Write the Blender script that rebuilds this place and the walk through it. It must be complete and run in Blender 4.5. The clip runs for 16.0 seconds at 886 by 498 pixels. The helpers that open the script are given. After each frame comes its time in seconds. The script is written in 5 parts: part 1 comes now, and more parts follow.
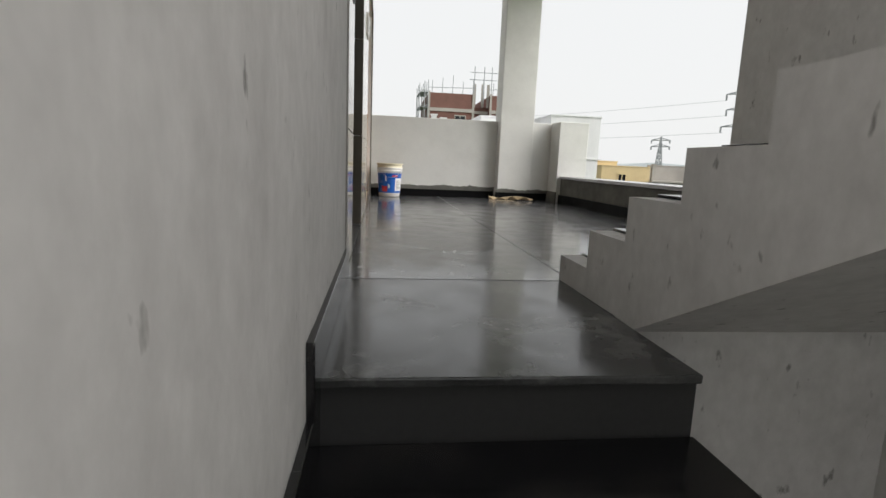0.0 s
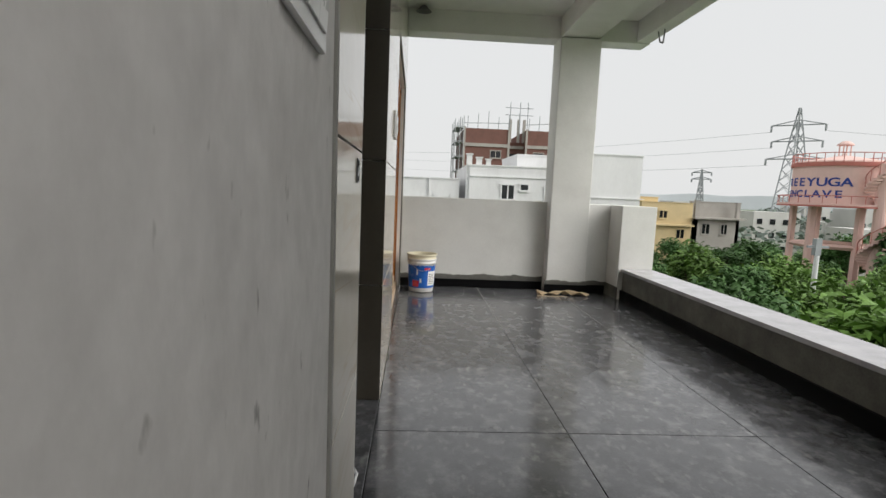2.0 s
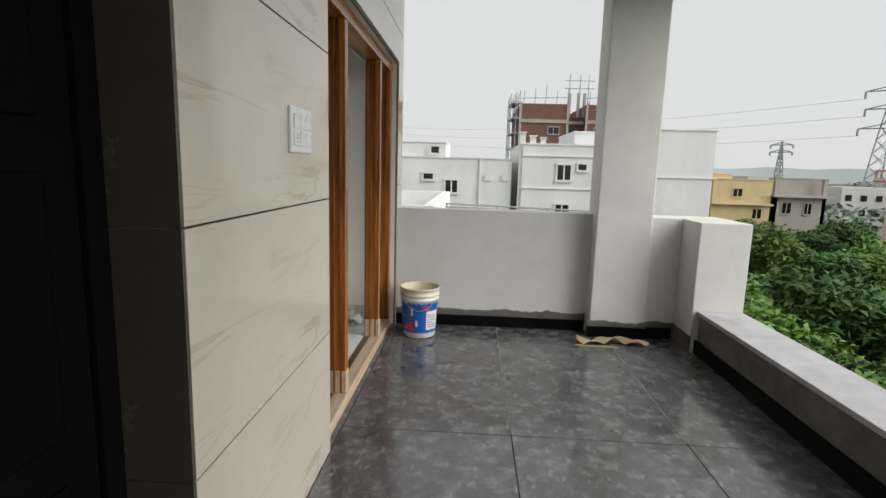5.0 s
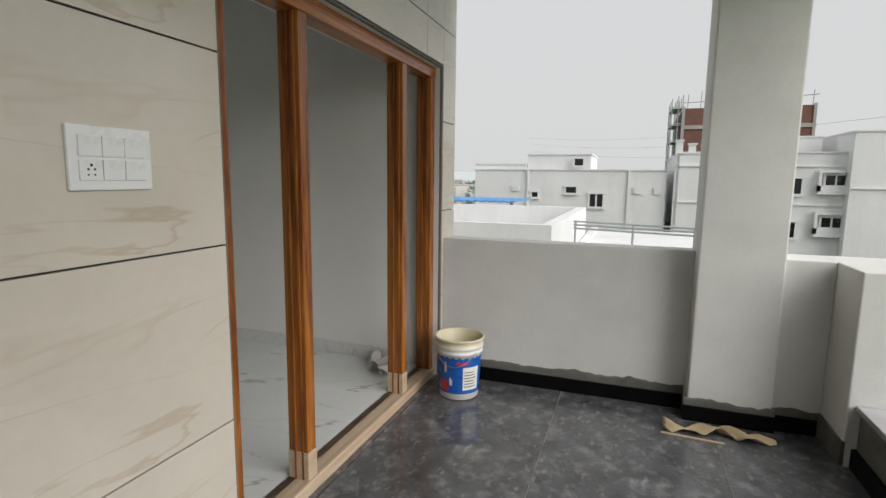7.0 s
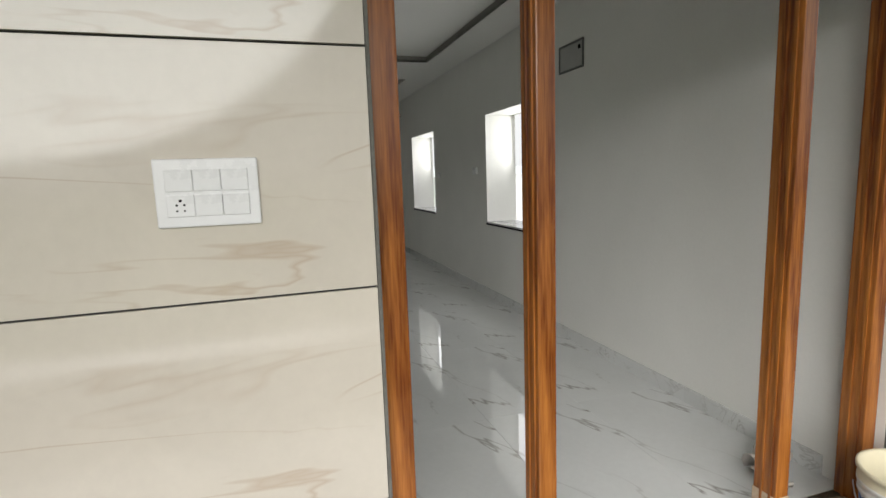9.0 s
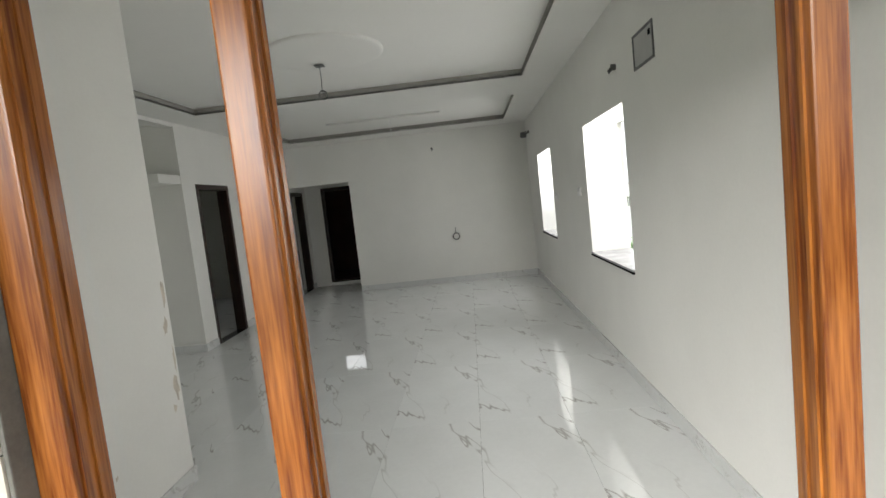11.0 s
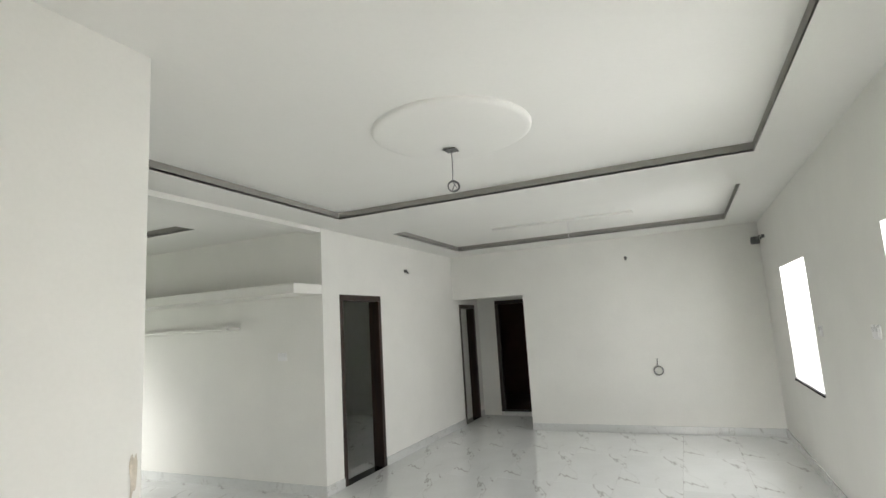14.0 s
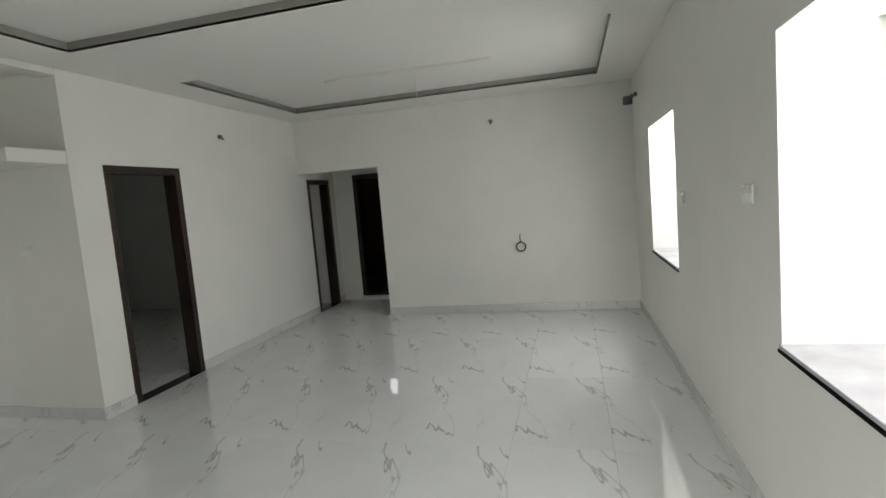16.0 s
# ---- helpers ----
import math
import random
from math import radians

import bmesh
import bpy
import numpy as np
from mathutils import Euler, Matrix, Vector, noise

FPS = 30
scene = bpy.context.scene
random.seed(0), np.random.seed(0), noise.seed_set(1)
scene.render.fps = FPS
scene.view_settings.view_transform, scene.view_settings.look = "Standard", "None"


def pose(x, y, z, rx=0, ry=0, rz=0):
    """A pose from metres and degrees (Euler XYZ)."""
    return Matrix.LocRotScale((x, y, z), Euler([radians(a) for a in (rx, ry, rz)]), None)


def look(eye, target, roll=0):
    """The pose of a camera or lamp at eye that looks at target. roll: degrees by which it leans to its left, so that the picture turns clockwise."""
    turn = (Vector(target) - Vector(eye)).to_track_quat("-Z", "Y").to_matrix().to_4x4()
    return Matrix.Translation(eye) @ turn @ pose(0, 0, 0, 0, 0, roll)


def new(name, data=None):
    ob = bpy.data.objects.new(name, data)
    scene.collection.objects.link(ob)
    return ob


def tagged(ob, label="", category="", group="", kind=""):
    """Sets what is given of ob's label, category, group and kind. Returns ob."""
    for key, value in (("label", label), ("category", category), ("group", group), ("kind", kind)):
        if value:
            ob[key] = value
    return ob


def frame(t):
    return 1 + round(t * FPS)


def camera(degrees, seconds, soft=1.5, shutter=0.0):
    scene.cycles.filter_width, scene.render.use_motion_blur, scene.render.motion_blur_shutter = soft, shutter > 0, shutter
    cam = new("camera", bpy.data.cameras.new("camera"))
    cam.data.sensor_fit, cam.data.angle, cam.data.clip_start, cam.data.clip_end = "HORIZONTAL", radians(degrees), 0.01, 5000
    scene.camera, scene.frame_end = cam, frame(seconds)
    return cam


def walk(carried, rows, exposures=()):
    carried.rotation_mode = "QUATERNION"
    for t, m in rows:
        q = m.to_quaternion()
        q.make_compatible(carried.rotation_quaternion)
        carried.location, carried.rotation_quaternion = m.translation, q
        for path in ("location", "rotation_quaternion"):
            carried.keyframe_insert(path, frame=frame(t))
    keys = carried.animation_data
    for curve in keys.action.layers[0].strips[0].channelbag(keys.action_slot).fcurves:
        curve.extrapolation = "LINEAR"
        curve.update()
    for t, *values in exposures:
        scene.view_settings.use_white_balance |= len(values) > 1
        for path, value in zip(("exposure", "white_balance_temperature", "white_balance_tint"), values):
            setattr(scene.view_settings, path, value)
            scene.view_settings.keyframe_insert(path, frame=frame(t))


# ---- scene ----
cam = camera(80.9, 16.0)
PATH = [
    (0, (0.126, 0.032, 0.424), (0.369, 1.99, 0.1), 2.35),
    (0.5, (0.197, 0.296, 0.457), (0.556, 2.245, 0.187), 2.9),
    (1, (0.258, 0.522, 0.718), (0.591, 2.479, 0.478), 2.5),
    (1.5, (0.261, 0.708, 0.807), (0.469, 2.684, 0.585), 1.8),
    (2, (0.148, 1.027, 1.045), (0.258, 3.012, 0.829), 2.4),
    (2.5, (0.181, 1.211, 1.096), (0.184, 3.19, 0.806), 2.6),
    (3, (0.248, 1.451, 1.233), (0.223, 3.425, 0.909), 1.9),
    (3.5, (0.276, 1.684, 1.281), (0.335, 3.66, 0.976), 1.6),
    (6, (1.004, 2.899, 1.365), (0.659, 4.842, 1.042), 1.4),
    (6.5, (1.169, 3.081, 1.385), (0.693, 4.994, 1.05), 1.0),
    (7, (1.233, 3.359, 1.406), (0.56, 5.223, 1.135), 0.7),
    (7.5, (1.307, 3.602, 1.424), (0.167, 5.211, 1.092), 0.9),
    (8, (1.388, 3.835, 1.43), (-0.201, 4.989, 1.051), 0.5),
    (10.5, (1.029, 5.402, 1.547), (-0.959, 5.545, 1.377), -4.6),
    (11, (0.873, 5.603, 1.562), (-1.115, 5.483, 1.377), -6.3),
    (11.5, (0.608, 5.751, 1.544), (-1.365, 5.487, 1.349), -6.8),
    (12, (0.333, 5.81, 1.538), (-1.583, 5.266, 1.358), -6.6),
    (12.5, (0.072, 5.841, 1.551), (-1.722, 4.962, 1.453), -6.2),
    (13, (-0.151, 5.794, 1.562), (-1.891, 4.808, 1.519), -5.4),
    (13.5, (-0.451, 5.705, 1.669), (-2.202, 4.761, 1.874), -4.1),
    (14, (-0.644, 5.716, 1.685), (-2.447, 4.902, 1.976), -3.4),
    (14.5, (-0.957, 5.814, 1.641), (-2.806, 5.062, 1.765), -2.8),
    (15, (-1.256, 5.914, 1.605), (-3.138, 5.237, 1.59), -3.3),
    (15.5, (-1.587, 5.913, 1.606), (-3.502, 5.35, 1.479), -3.5),
    (16, (-1.906, 5.962, 1.595), (-3.836, 5.472, 1.4), -4.8),
]
walk(cam, [(t, look(eye, target, roll)) for t, eye, target, roll in PATH],
     [(0, 0.6), (0.6, 0.5), (2, 0.42), (3, 0.65), (6, 0.2), (8, 0.25), (10.5, 1.65), (12, 1.95), (12.7, 2.4), (14, 2.6), (14.5, 2.25), (15, 2.12), (15.5, 1.98), (16, 1.95)])

# ---- light ----
world = bpy.data.worlds.new("overcast_sky")
scene.world = world
world.use_nodes = True
wn = world.node_tree.nodes
sky = wn.new("ShaderNodeTexSky")
sky.sky_type, sky.sun_disc = "NISHITA", False
sky.sun_elevation, sky.sun_rotation = radians(32.5), radians(111.5)
sky.air_density, sky.dust_density, sky.ozone_density = 1.0, 6.0, 1.0
pale = wn.new("ShaderNodeMix")
pale.data_type = "RGBA"
pale.inputs["Factor"].default_value = 0.93
pale.inputs["B"].default_value = (6.2, 6.25, 6.25, 1)
world.node_tree.links.new(sky.outputs["Color"], pale.inputs["A"])
world.node_tree.links.new(pale.outputs["Result"], wn["Background"].inputs["Color"])
wn["Background"].inputs["Strength"].default_value = 0.1

sun = new("sun", bpy.data.lights.new("sun", "SUN"))
sun.data.energy, sun.data.angle, sun.data.color = 2.9, radians(60), (1.0, 0.985, 0.955)
sun.matrix_world = look((38, -15, 26), (0, 0, 0))


def daylight(name, at, to, width, height, watts):
    """An area lamp added to stand in for sky light at an opening."""
    lamp = new(name, bpy.data.lights.new(name, "AREA"))
    lamp.data.shape, lamp.data.size, lamp.data.size_y, lamp.data.energy = "RECTANGLE", width, height, watts
    lamp.data.color = (1.0, 0.995, 0.985)
    lamp.matrix_world = look(at, to)


daylight("sky_fill_lamp", (-3.485, 7.05, 1.80), (-3.485, 4.0, 1.8), 1.2, 0.55, 4.5)
# fill lamp in an unseen alcove opening, added to brighten the alcove
daylight("sky_fill_lamp", (-3.55, -2.08, 1.5), (-3.8, 1.0, 0.4), 1.4, 1.0, 2.5)
daylight("sky_fill_lamp", (-6.735, 7.05, 1.80), (-6.735, 4.0, 1.8), 1.2, 0.55, 4.5)


# ---- materials ----
def material(name, base, rough=0.7, spread=0.12, scale=6.0, fine=60.0, bump=0.15, metal=0.0, stain=None, stain_amount=0.0,
             stain_scale=1.5, gloss_spread=0.1, stretch=(1, 1, 1), spec=0.5, each=0.0, coords="Object"):
    """A painted or mineral surface: broad mottling, fine grain, optional stains, bump."""
    m = bpy.data.materials.new(name)
    m.use_nodes = True
    nt = m.node_tree
    b = nt.nodes["Principled BSDF"]
    co = nt.nodes.new("ShaderNodeTexCoord")
    mp = nt.nodes.new("ShaderNodeMapping")
    mp.inputs["Scale"].default_value = stretch
    nt.links.new(co.outputs[coords], mp.inputs["Vector"])
    broad, grain = nt.nodes.new("ShaderNodeTexNoise"), nt.nodes.new("ShaderNodeTexNoise")
    for n, s, d in ((broad, scale, 6), (grain, fine, 3)):
        n.inputs["Scale"].default_value, n.inputs["Detail"].default_value, n.inputs["Roughness"].default_value = s, d, 0.6
        nt.links.new(mp.outputs["Vector"], n.inputs["Vector"])
    add = nt.nodes.new("ShaderNodeMath")
    add.operation = "MULTIPLY_ADD"
    add.inputs[1].default_value = 0.4
    nt.links.new(grain.outputs["Fac"], add.inputs[0])
    nt.links.new(broad.outputs["Fac"], add.inputs[2])
    ramp = nt.nodes.new("ShaderNodeMapRange")
    ramp.inputs["From Min"].default_value, ramp.inputs["From Max"].default_value = 0.45, 0.95
    ramp.inputs["To Min"].default_value, ramp.inputs["To Max"].default_value = 1 - spread, 1 + spread
    nt.links.new(add.outputs[0], ramp.inputs["Value"])
    value = ramp.outputs["Result"]
    if each:
        info = nt.nodes.new("ShaderNodeObjectInfo")
        vary = nt.nodes.new("ShaderNodeMapRange")
        vary.inputs["To Min"].default_value, vary.inputs["To Max"].default_value = 1 - each, 1 + each
        nt.links.new(info.outputs["Random"], vary.inputs["Value"])
        both = nt.nodes.new("ShaderNodeMath")
        both.operation = "MULTIPLY"
        nt.links.new(value, both.inputs[0])
        nt.links.new(vary.outputs["Result"], both.inputs[1])
        value = both.outputs[0]
    tint = nt.nodes.new("ShaderNodeVectorMath")
    tint.operation = "SCALE"
    tint.inputs[0].default_value = base
    nt.links.new(value, tint.inputs["Scale"])
    colour = tint.outputs["Vector"]
    if stain:
        sn = nt.nodes.new("ShaderNodeTexNoise")
        sn.inputs["Scale"].default_value, sn.inputs["Detail"].default_value, sn.inputs["Roughness"].default_value = stain_scale, 8, 0.65
        nt.links.new(mp.outputs["Vector"], sn.inputs["Vector"])
        sr = nt.nodes.new("ShaderNodeMapRange")
        sr.inputs["From Min"].default_value, sr.inputs["From Max"].default_value = 0.5, 0.75
        sr.inputs["To Max"].default_value = stain_amount
        nt.links.new(sn.outputs["Fac"], sr.inputs["Value"])
        mx = nt.nodes.new("ShaderNodeMix")
        mx.data_type = "RGBA"
        mx.inputs["B"].default_value = (*stain, 1)
        nt.links.new(sr.outputs["Result"], mx.inputs["Factor"])
        nt.links.new(colour, mx.inputs["A"])
        colour = mx.outputs["Result"]
    nt.links.new(colour, b.inputs["Base Color"])
    rr = nt.nodes.new("ShaderNodeMapRange")
    rr.inputs["From Min"].default_value, rr.inputs["From Max"].default_value = 0.3, 0.7
    rr.inputs["To Min"].default_value, rr.inputs["To Max"].default_value = max(0.02, rough - gloss_spread), min(1, rough + gloss_spread)
    nt.links.new(broad.outputs["Fac"], rr.inputs["Value"])
    nt.links.new(rr.outputs["Result"], b.inputs["Roughness"])
    b.inputs["Metallic"].default_value = metal
    b.inputs["Specular IOR Level"].default_value = spec
    if bump:
        bp = nt.nodes.new("ShaderNodeBump")
        bp.inputs["Strength"].default_value, bp.inputs["Distance"].default_value = bump, 0.004
        nt.links.new(add.outputs[0], bp.inputs["Height"])
        nt.links.new(bp.outputs["Normal"], b.inputs["Normal"])
    return m


def veined(name, base, vein, rough, scale, width, amount, detail=5, stretch=(1, 1, 1), shift=0.0, spec=0.5, distort=1.2, turn=0.0):
    """Polished stone-look tile: thin wandering veins over a cloudy ground, the same print on each tile."""
    m = material(name, base, rough, 0.05, 2.0, 30, 0.0, gloss_spread=0.02, spec=spec, each=0.02)
    nt = m.node_tree
    b = nt.nodes["Principled BSDF"]
    old = b.inputs["Base Color"].links[0].from_socket
    co, mp = nt.nodes.new("ShaderNodeTexCoord"), nt.nodes.new("ShaderNodeMapping")
    mp.inputs["Scale"].default_value, mp.inputs["Location"].default_value = stretch, (shift, shift, 0)
    tm = nt.nodes.new("ShaderNodeMapping")
    tm.inputs["Rotation"].default_value = (0, 0, radians(-turn))
    nt.links.new(co.outputs["Object"], tm.inputs["Vector"])
    nt.links.new(tm.outputs["Vector"], mp.inputs["Vector"])
    n = nt.nodes.new("ShaderNodeTexNoise")
    n.inputs["Scale"].default_value, n.inputs["Detail"].default_value, n.inputs["Distortion"].default_value = scale, detail, distort
    n.inputs["Roughness"].default_value = 0.55
    nt.links.new(mp.outputs["Vector"], n.inputs["Vector"])
    off = nt.nodes.new("ShaderNodeMath")
    off.operation = "SUBTRACT"
    off.inputs[1].default_value = 0.5
    nt.links.new(n.outputs["Fac"], off.inputs[0])
    ab = nt.nodes.new("ShaderNodeMath")
    ab.operation = "ABSOLUTE"
    nt.links.new(off.outputs[0], ab.inputs[0])
    line = nt.nodes.new("ShaderNodeMapRange")
    line.inputs["From Min"].default_value, line.inputs["From Max"].default_value = 0.0, width
    line.inputs["To Min"].default_value, line.inputs["To Max"].default_value = amount, 0.0
    nt.links.new(ab.outputs[0], line.inputs["Value"])
    fade = nt.nodes.new("ShaderNodeTexNoise")
    fade.inputs["Scale"].default_value = scale * 1.3
    nt.links.new(mp.outputs["Vector"], fade.inputs["Vector"])
    fr = nt.nodes.new("ShaderNodeMapRange")
    fr.inputs["From Min"].default_value, fr.inputs["From Max"].default_value = 0.42, 0.6
    nt.links.new(fade.outputs["Fac"], fr.inputs["Value"])
    mul = nt.nodes.new("ShaderNodeMath")
    mul.operation = "MULTIPLY"
    nt.links.new(line.outputs["Result"], mul.inputs[0])
    nt.links.new(fr.outputs["Result"], mul.inputs[1])
    mx = nt.nodes.new("ShaderNodeMix")
    mx.data_type = "RGBA"
    mx.inputs["B"].default_value = (*vein, 1)
    nt.links.new(mul.outputs[0], mx.inputs["Factor"])
    nt.links.new(old, mx.inputs["A"])
    nt.links.new(mx.outputs["Result"], b.inputs["Base Color"])
    return m


def wooden(name, dark, light, rough, along="Z"):
    """Varnished timber with grain drawn out along one axis."""
    m = bpy.data.materials.new(name)
    m.use_nodes = True
    nt = m.node_tree
    b = nt.nodes["Principled BSDF"]
    co, mp = nt.nodes.new("ShaderNodeTexCoord"), nt.nodes.new("ShaderNodeMapping")
    mp.inputs["Scale"].default_value = {"Z": (1, 1, 0.05), "Y": (1, 0.05, 1), "X": (0.05, 1, 1)}[along]
    nt.links.new(co.outputs["Object"], mp.inputs["Vector"])
    ring, fibre = nt.nodes.new("ShaderNodeTexNoise"), nt.nodes.new("ShaderNodeTexNoise")
    ring.inputs["Scale"].default_value, ring.inputs["Detail"].default_value, ring.inputs["Distortion"].default_value = 13, 3, 1.0
    fibre.inputs["Scale"].default_value, fibre.inputs["Detail"].default_value = 160, 4
    for n in (ring, fibre):
        nt.links.new(mp.outputs["Vector"], n.inputs["Vector"])
    add = nt.nodes.new("ShaderNodeMath")
    add.operation = "MULTIPLY_ADD"
    add.inputs[1].default_value = 0.35
    nt.links.new(fibre.outputs["Fac"], add.inputs[0])
    nt.links.new(ring.outputs["Fac"], add.inputs[2])
    ramp = nt.nodes.new("ShaderNodeValToRGB")
    ramp.color_ramp.elements[0].position, ramp.color_ramp.elements[1].position = 0.52, 0.95
    ramp.color_ramp.elements[0].color, ramp.color_ramp.elements[1].color = (*dark, 1), (*light, 1)
    nt.links.new(add.outputs[0], ramp.inputs["Fac"])
    nt.links.new(ramp.outputs["Color"], b.inputs["Base Color"])
    b.inputs["Roughness"].default_value = rough
    bp = nt.nodes.new("ShaderNodeBump")
    bp.inputs["Strength"].default_value, bp.inputs["Distance"].default_value = 0.2, 0.002
    nt.links.new(add.outputs[0], bp.inputs["Height"])
    nt.links.new(bp.outputs["Normal"], b.inputs["Normal"])
    return m


PLASTER = material("grey_primer_plaster", (0.62, 0.605, 0.59), 0.85, 0.20, 2.6, 22, 0.7, stain=(0.30, 0.29, 0.28), stain_amount=0.6, stain_scale=2.6, stretch=(1, 1, 0.75))


def add_specks(m, colour, scale, stretch, lo, hi):
    """Small gouges and scuffs over a finished wall paint."""
    nt = m.node_tree
    b = nt.nodes["Principled BSDF"]
    old = b.inputs["Base Color"].links[0].from_socket
    co, mp, n = nt.nodes.new("ShaderNodeTexCoord"), nt.nodes.new("ShaderNodeMapping"), nt.nodes.new("ShaderNodeTexNoise")
    mp.inputs["Scale"].default_value = stretch
    n.inputs["Scale"].default_value, n.inputs["Detail"].default_value = scale, 3
    nt.links.new(co.outputs["Object"], mp.inputs["Vector"])
    nt.links.new(mp.outputs["Vector"], n.inputs["Vector"])
    r = nt.nodes.new("ShaderNodeMapRange")
    r.inputs["From Min"].default_value, r.inputs["From Max"].default_value, r.inputs["To Max"].default_value = lo, hi, 0.75
    nt.links.new(n.outputs["Fac"], r.inputs["Value"])
    mx = nt.nodes.new("ShaderNodeMix")
    mx.data_type = "RGBA"
    mx.inputs["B"].default_value = (*colour, 1)
    nt.links.new(r.outputs["Result"], mx.inputs["Factor"])
    nt.links.new(old, mx.inputs["A"])
    nt.links.new(mx.outputs["Result"], b.inputs["Base Color"])


add_specks(PLASTER, (0.16, 0.15, 0.14), 26, (1, 1, 0.5), 0.67, 0.75)
WHITE = material("white_wall_putty", (0.78, 0.775, 0.74), 0.8, 0.04, 1.5, 50, 0.12)
OUTWHITE = material("weathered_white_paint", (0.70, 0.695, 0.67), 0.85, 0.07, 2.0, 60, 0.3, stain=(0.45, 0.44, 0.41), stain_amount=0.25, stain_scale=2.5)
CEIL = material("ceiling_gypsum_white", (0.80, 0.795, 0.765), 0.9, 0.025, 1.0, 40, 0.05)
# grey carries the cove gap's shadow; it also colours the plaster edge strip
COVE = material("cove_shade_and_edge_grey", (0.30, 0.29, 0.27), 0.9, 0.12, 8, 60, 0.2)
MORTAR = material("bare_cement_mortar", (0.15, 0.147, 0.13), 0.95, 0.3, 7, 70, 0.9, stain=(0.07, 0.07, 0.06), stain_amount=0.7, stain_scale=3)
GRANITE = material("black_granite_polished", (0.012, 0.012, 0.013), 0.16, 0.5, 3, 240, 0.0, gloss_spread=0.06, stain=(0.10, 0.09, 0.075), stain_amount=0.25, stain_scale=3.5)
NOSING = material("worn_black_granite_slab", (0.045, 0.046, 0.046), 0.2, 0.5, 5.0, 120, 0.02, stain=(0.26, 0.26, 0.25), stain_amount=0.55, stain_scale=4.0)
SKIRTBLACK = material("black_granite_skirting", (0.004, 0.004, 0.0045), 0.5, 0.4, 4, 200, 0.0, spec=0.1)
DUSTY = material("dusty_dark_granite_floor", (0.088, 0.089, 0.096), 0.15, 0.5, 6.0, 120, 0.02, gloss_spread=0.08, spec=0.85, stain=(0.34, 0.34, 0.345), stain_amount=0.6, stain_scale=10.0, each=0.08)
add_specks(DUSTY, (0.40, 0.40, 0.39), 16.0, (1.4, 0.8, 1), 0.60, 0.85)
TAUPE = material("dark_taupe_wall_tile", (0.085, 0.074, 0.058), 0.2, 0.12, 3.0, 40, 0.02, each=0.06)
# brown taken this deep so that the washroom reads as unlit
WASHTILE = material("shade_dark_washroom_tile", (0.09, 0.048, 0.038), 0.45, 0.2, 3.0, 40, 0.02, spec=0.3)
SILLSTONE = material("grey_granite_sill", (0.44, 0.43, 0.45), 0.14, 0.2, 5, 300, 0.0, gloss_spread=0.04, spec=0.9)
MARBLE = veined("white_marble_look_floor_tile", (0.72, 0.735, 0.73), (0.20, 0.18, 0.16), 0.03, 2.0, 0.009, 0.72, 4, (0.24, 1.4, 1), 0.55, distort=0.1, turn=23)
SKIRT = veined("marble_look_skirting", (0.66, 0.67, 0.66), (0.36, 0.35, 0.33), 0.2, 4.5, 0.02, 0.6)
BEIGE = veined("beige_stone_look_wall_tile", (0.63, 0.58, 0.50), (0.40, 0.27, 0.16), 0.08, 1.5, 0.016, 0.42, 3, stretch=(1, 0.6, 3.6), distort=0.6)
JOINT = material("dark_tile_joint", (0.03, 0.03, 0.03), 0.9, 0.2, 8, 60, 0.2)
TEAK = wooden("varnished_teak", (0.14, 0.034, 0.006), (0.62, 0.235, 0.045), 0.26)
TEAKH = wooden("varnished_teak_rail", (0.22, 0.055, 0.009), (0.62, 0.235, 0.045), 0.26, "Y")
SILLWOOD = wooden("dusty_pale_timber_sill", (0.46, 0.33, 0.22), (0.70, 0.57, 0.43), 0.6, "Y")
DARKWOOD = wooden("dark_brown_door_wood", (0.012, 0.006, 0.004), (0.045, 0.02, 0.012), 0.3)
BLACK = material("black_door_paint", (0.004, 0.004, 0.0045), 0.85, 0.2, 5, 60, 0.05, spec=0.06)
PLASTIC = material("white_switch_plastic", (0.80, 0.80, 0.80), 0.3, 0.02, 5, 80, 0.0)
GREYPL = material("grey_plastic", (0.12, 0.12, 0.12), 0.45, 0.1, 5, 80, 0.0)


# ---- mesh helpers ----
def mesh_of(bm, name, mat, smooth=False):
    me = bpy.data.meshes.new(name)
    bm.to_mesh(me)
    bm.free()
    for m in mat if isinstance(mat, (list, tuple)) else (mat,):
        me.materials.append(m)
    if smooth:
        for p in me.polygons:
            p.use_smooth = True
    return me


def add_box(bm, x0, x1, y0, y1, z0, z1, bevel=0.0, index=0):
    r = bmesh.ops.create_cube(bm, size=1)
    vs = r["verts"]
    for v in vs:
        v.co = Vector(((x0 + x1) / 2 + v.co.x * (x1 - x0), (y0 + y1) / 2 + v.co.y * (y1 - y0), (z0 + z1) / 2 + v.co.z * (z1 - z0)))
    fs = {f for v in vs for f in v.link_faces}
    for f in fs:
        f.material_index = index
    if bevel:
        es = list({e for v in vs for e in v.link_edges})
        bmesh.ops.bevel(bm, geom=es, offset=bevel, segments=2, affect="EDGES", profile=0.6)
    return vs


def add_bar(bm, a, b, r, sides=6):
    """A round bar from a to b."""
    a, b = Vector(a), Vector(b)
    d = b - a
    m = Matrix.Translation((a + b) / 2) @ d.to_track_quat("Z", "Y").to_matrix().to_4x4()
    bmesh.ops.create_cone(bm, cap_ends=True, segments=sides, radius1=r, radius2=r, depth=d.length, matrix=m)


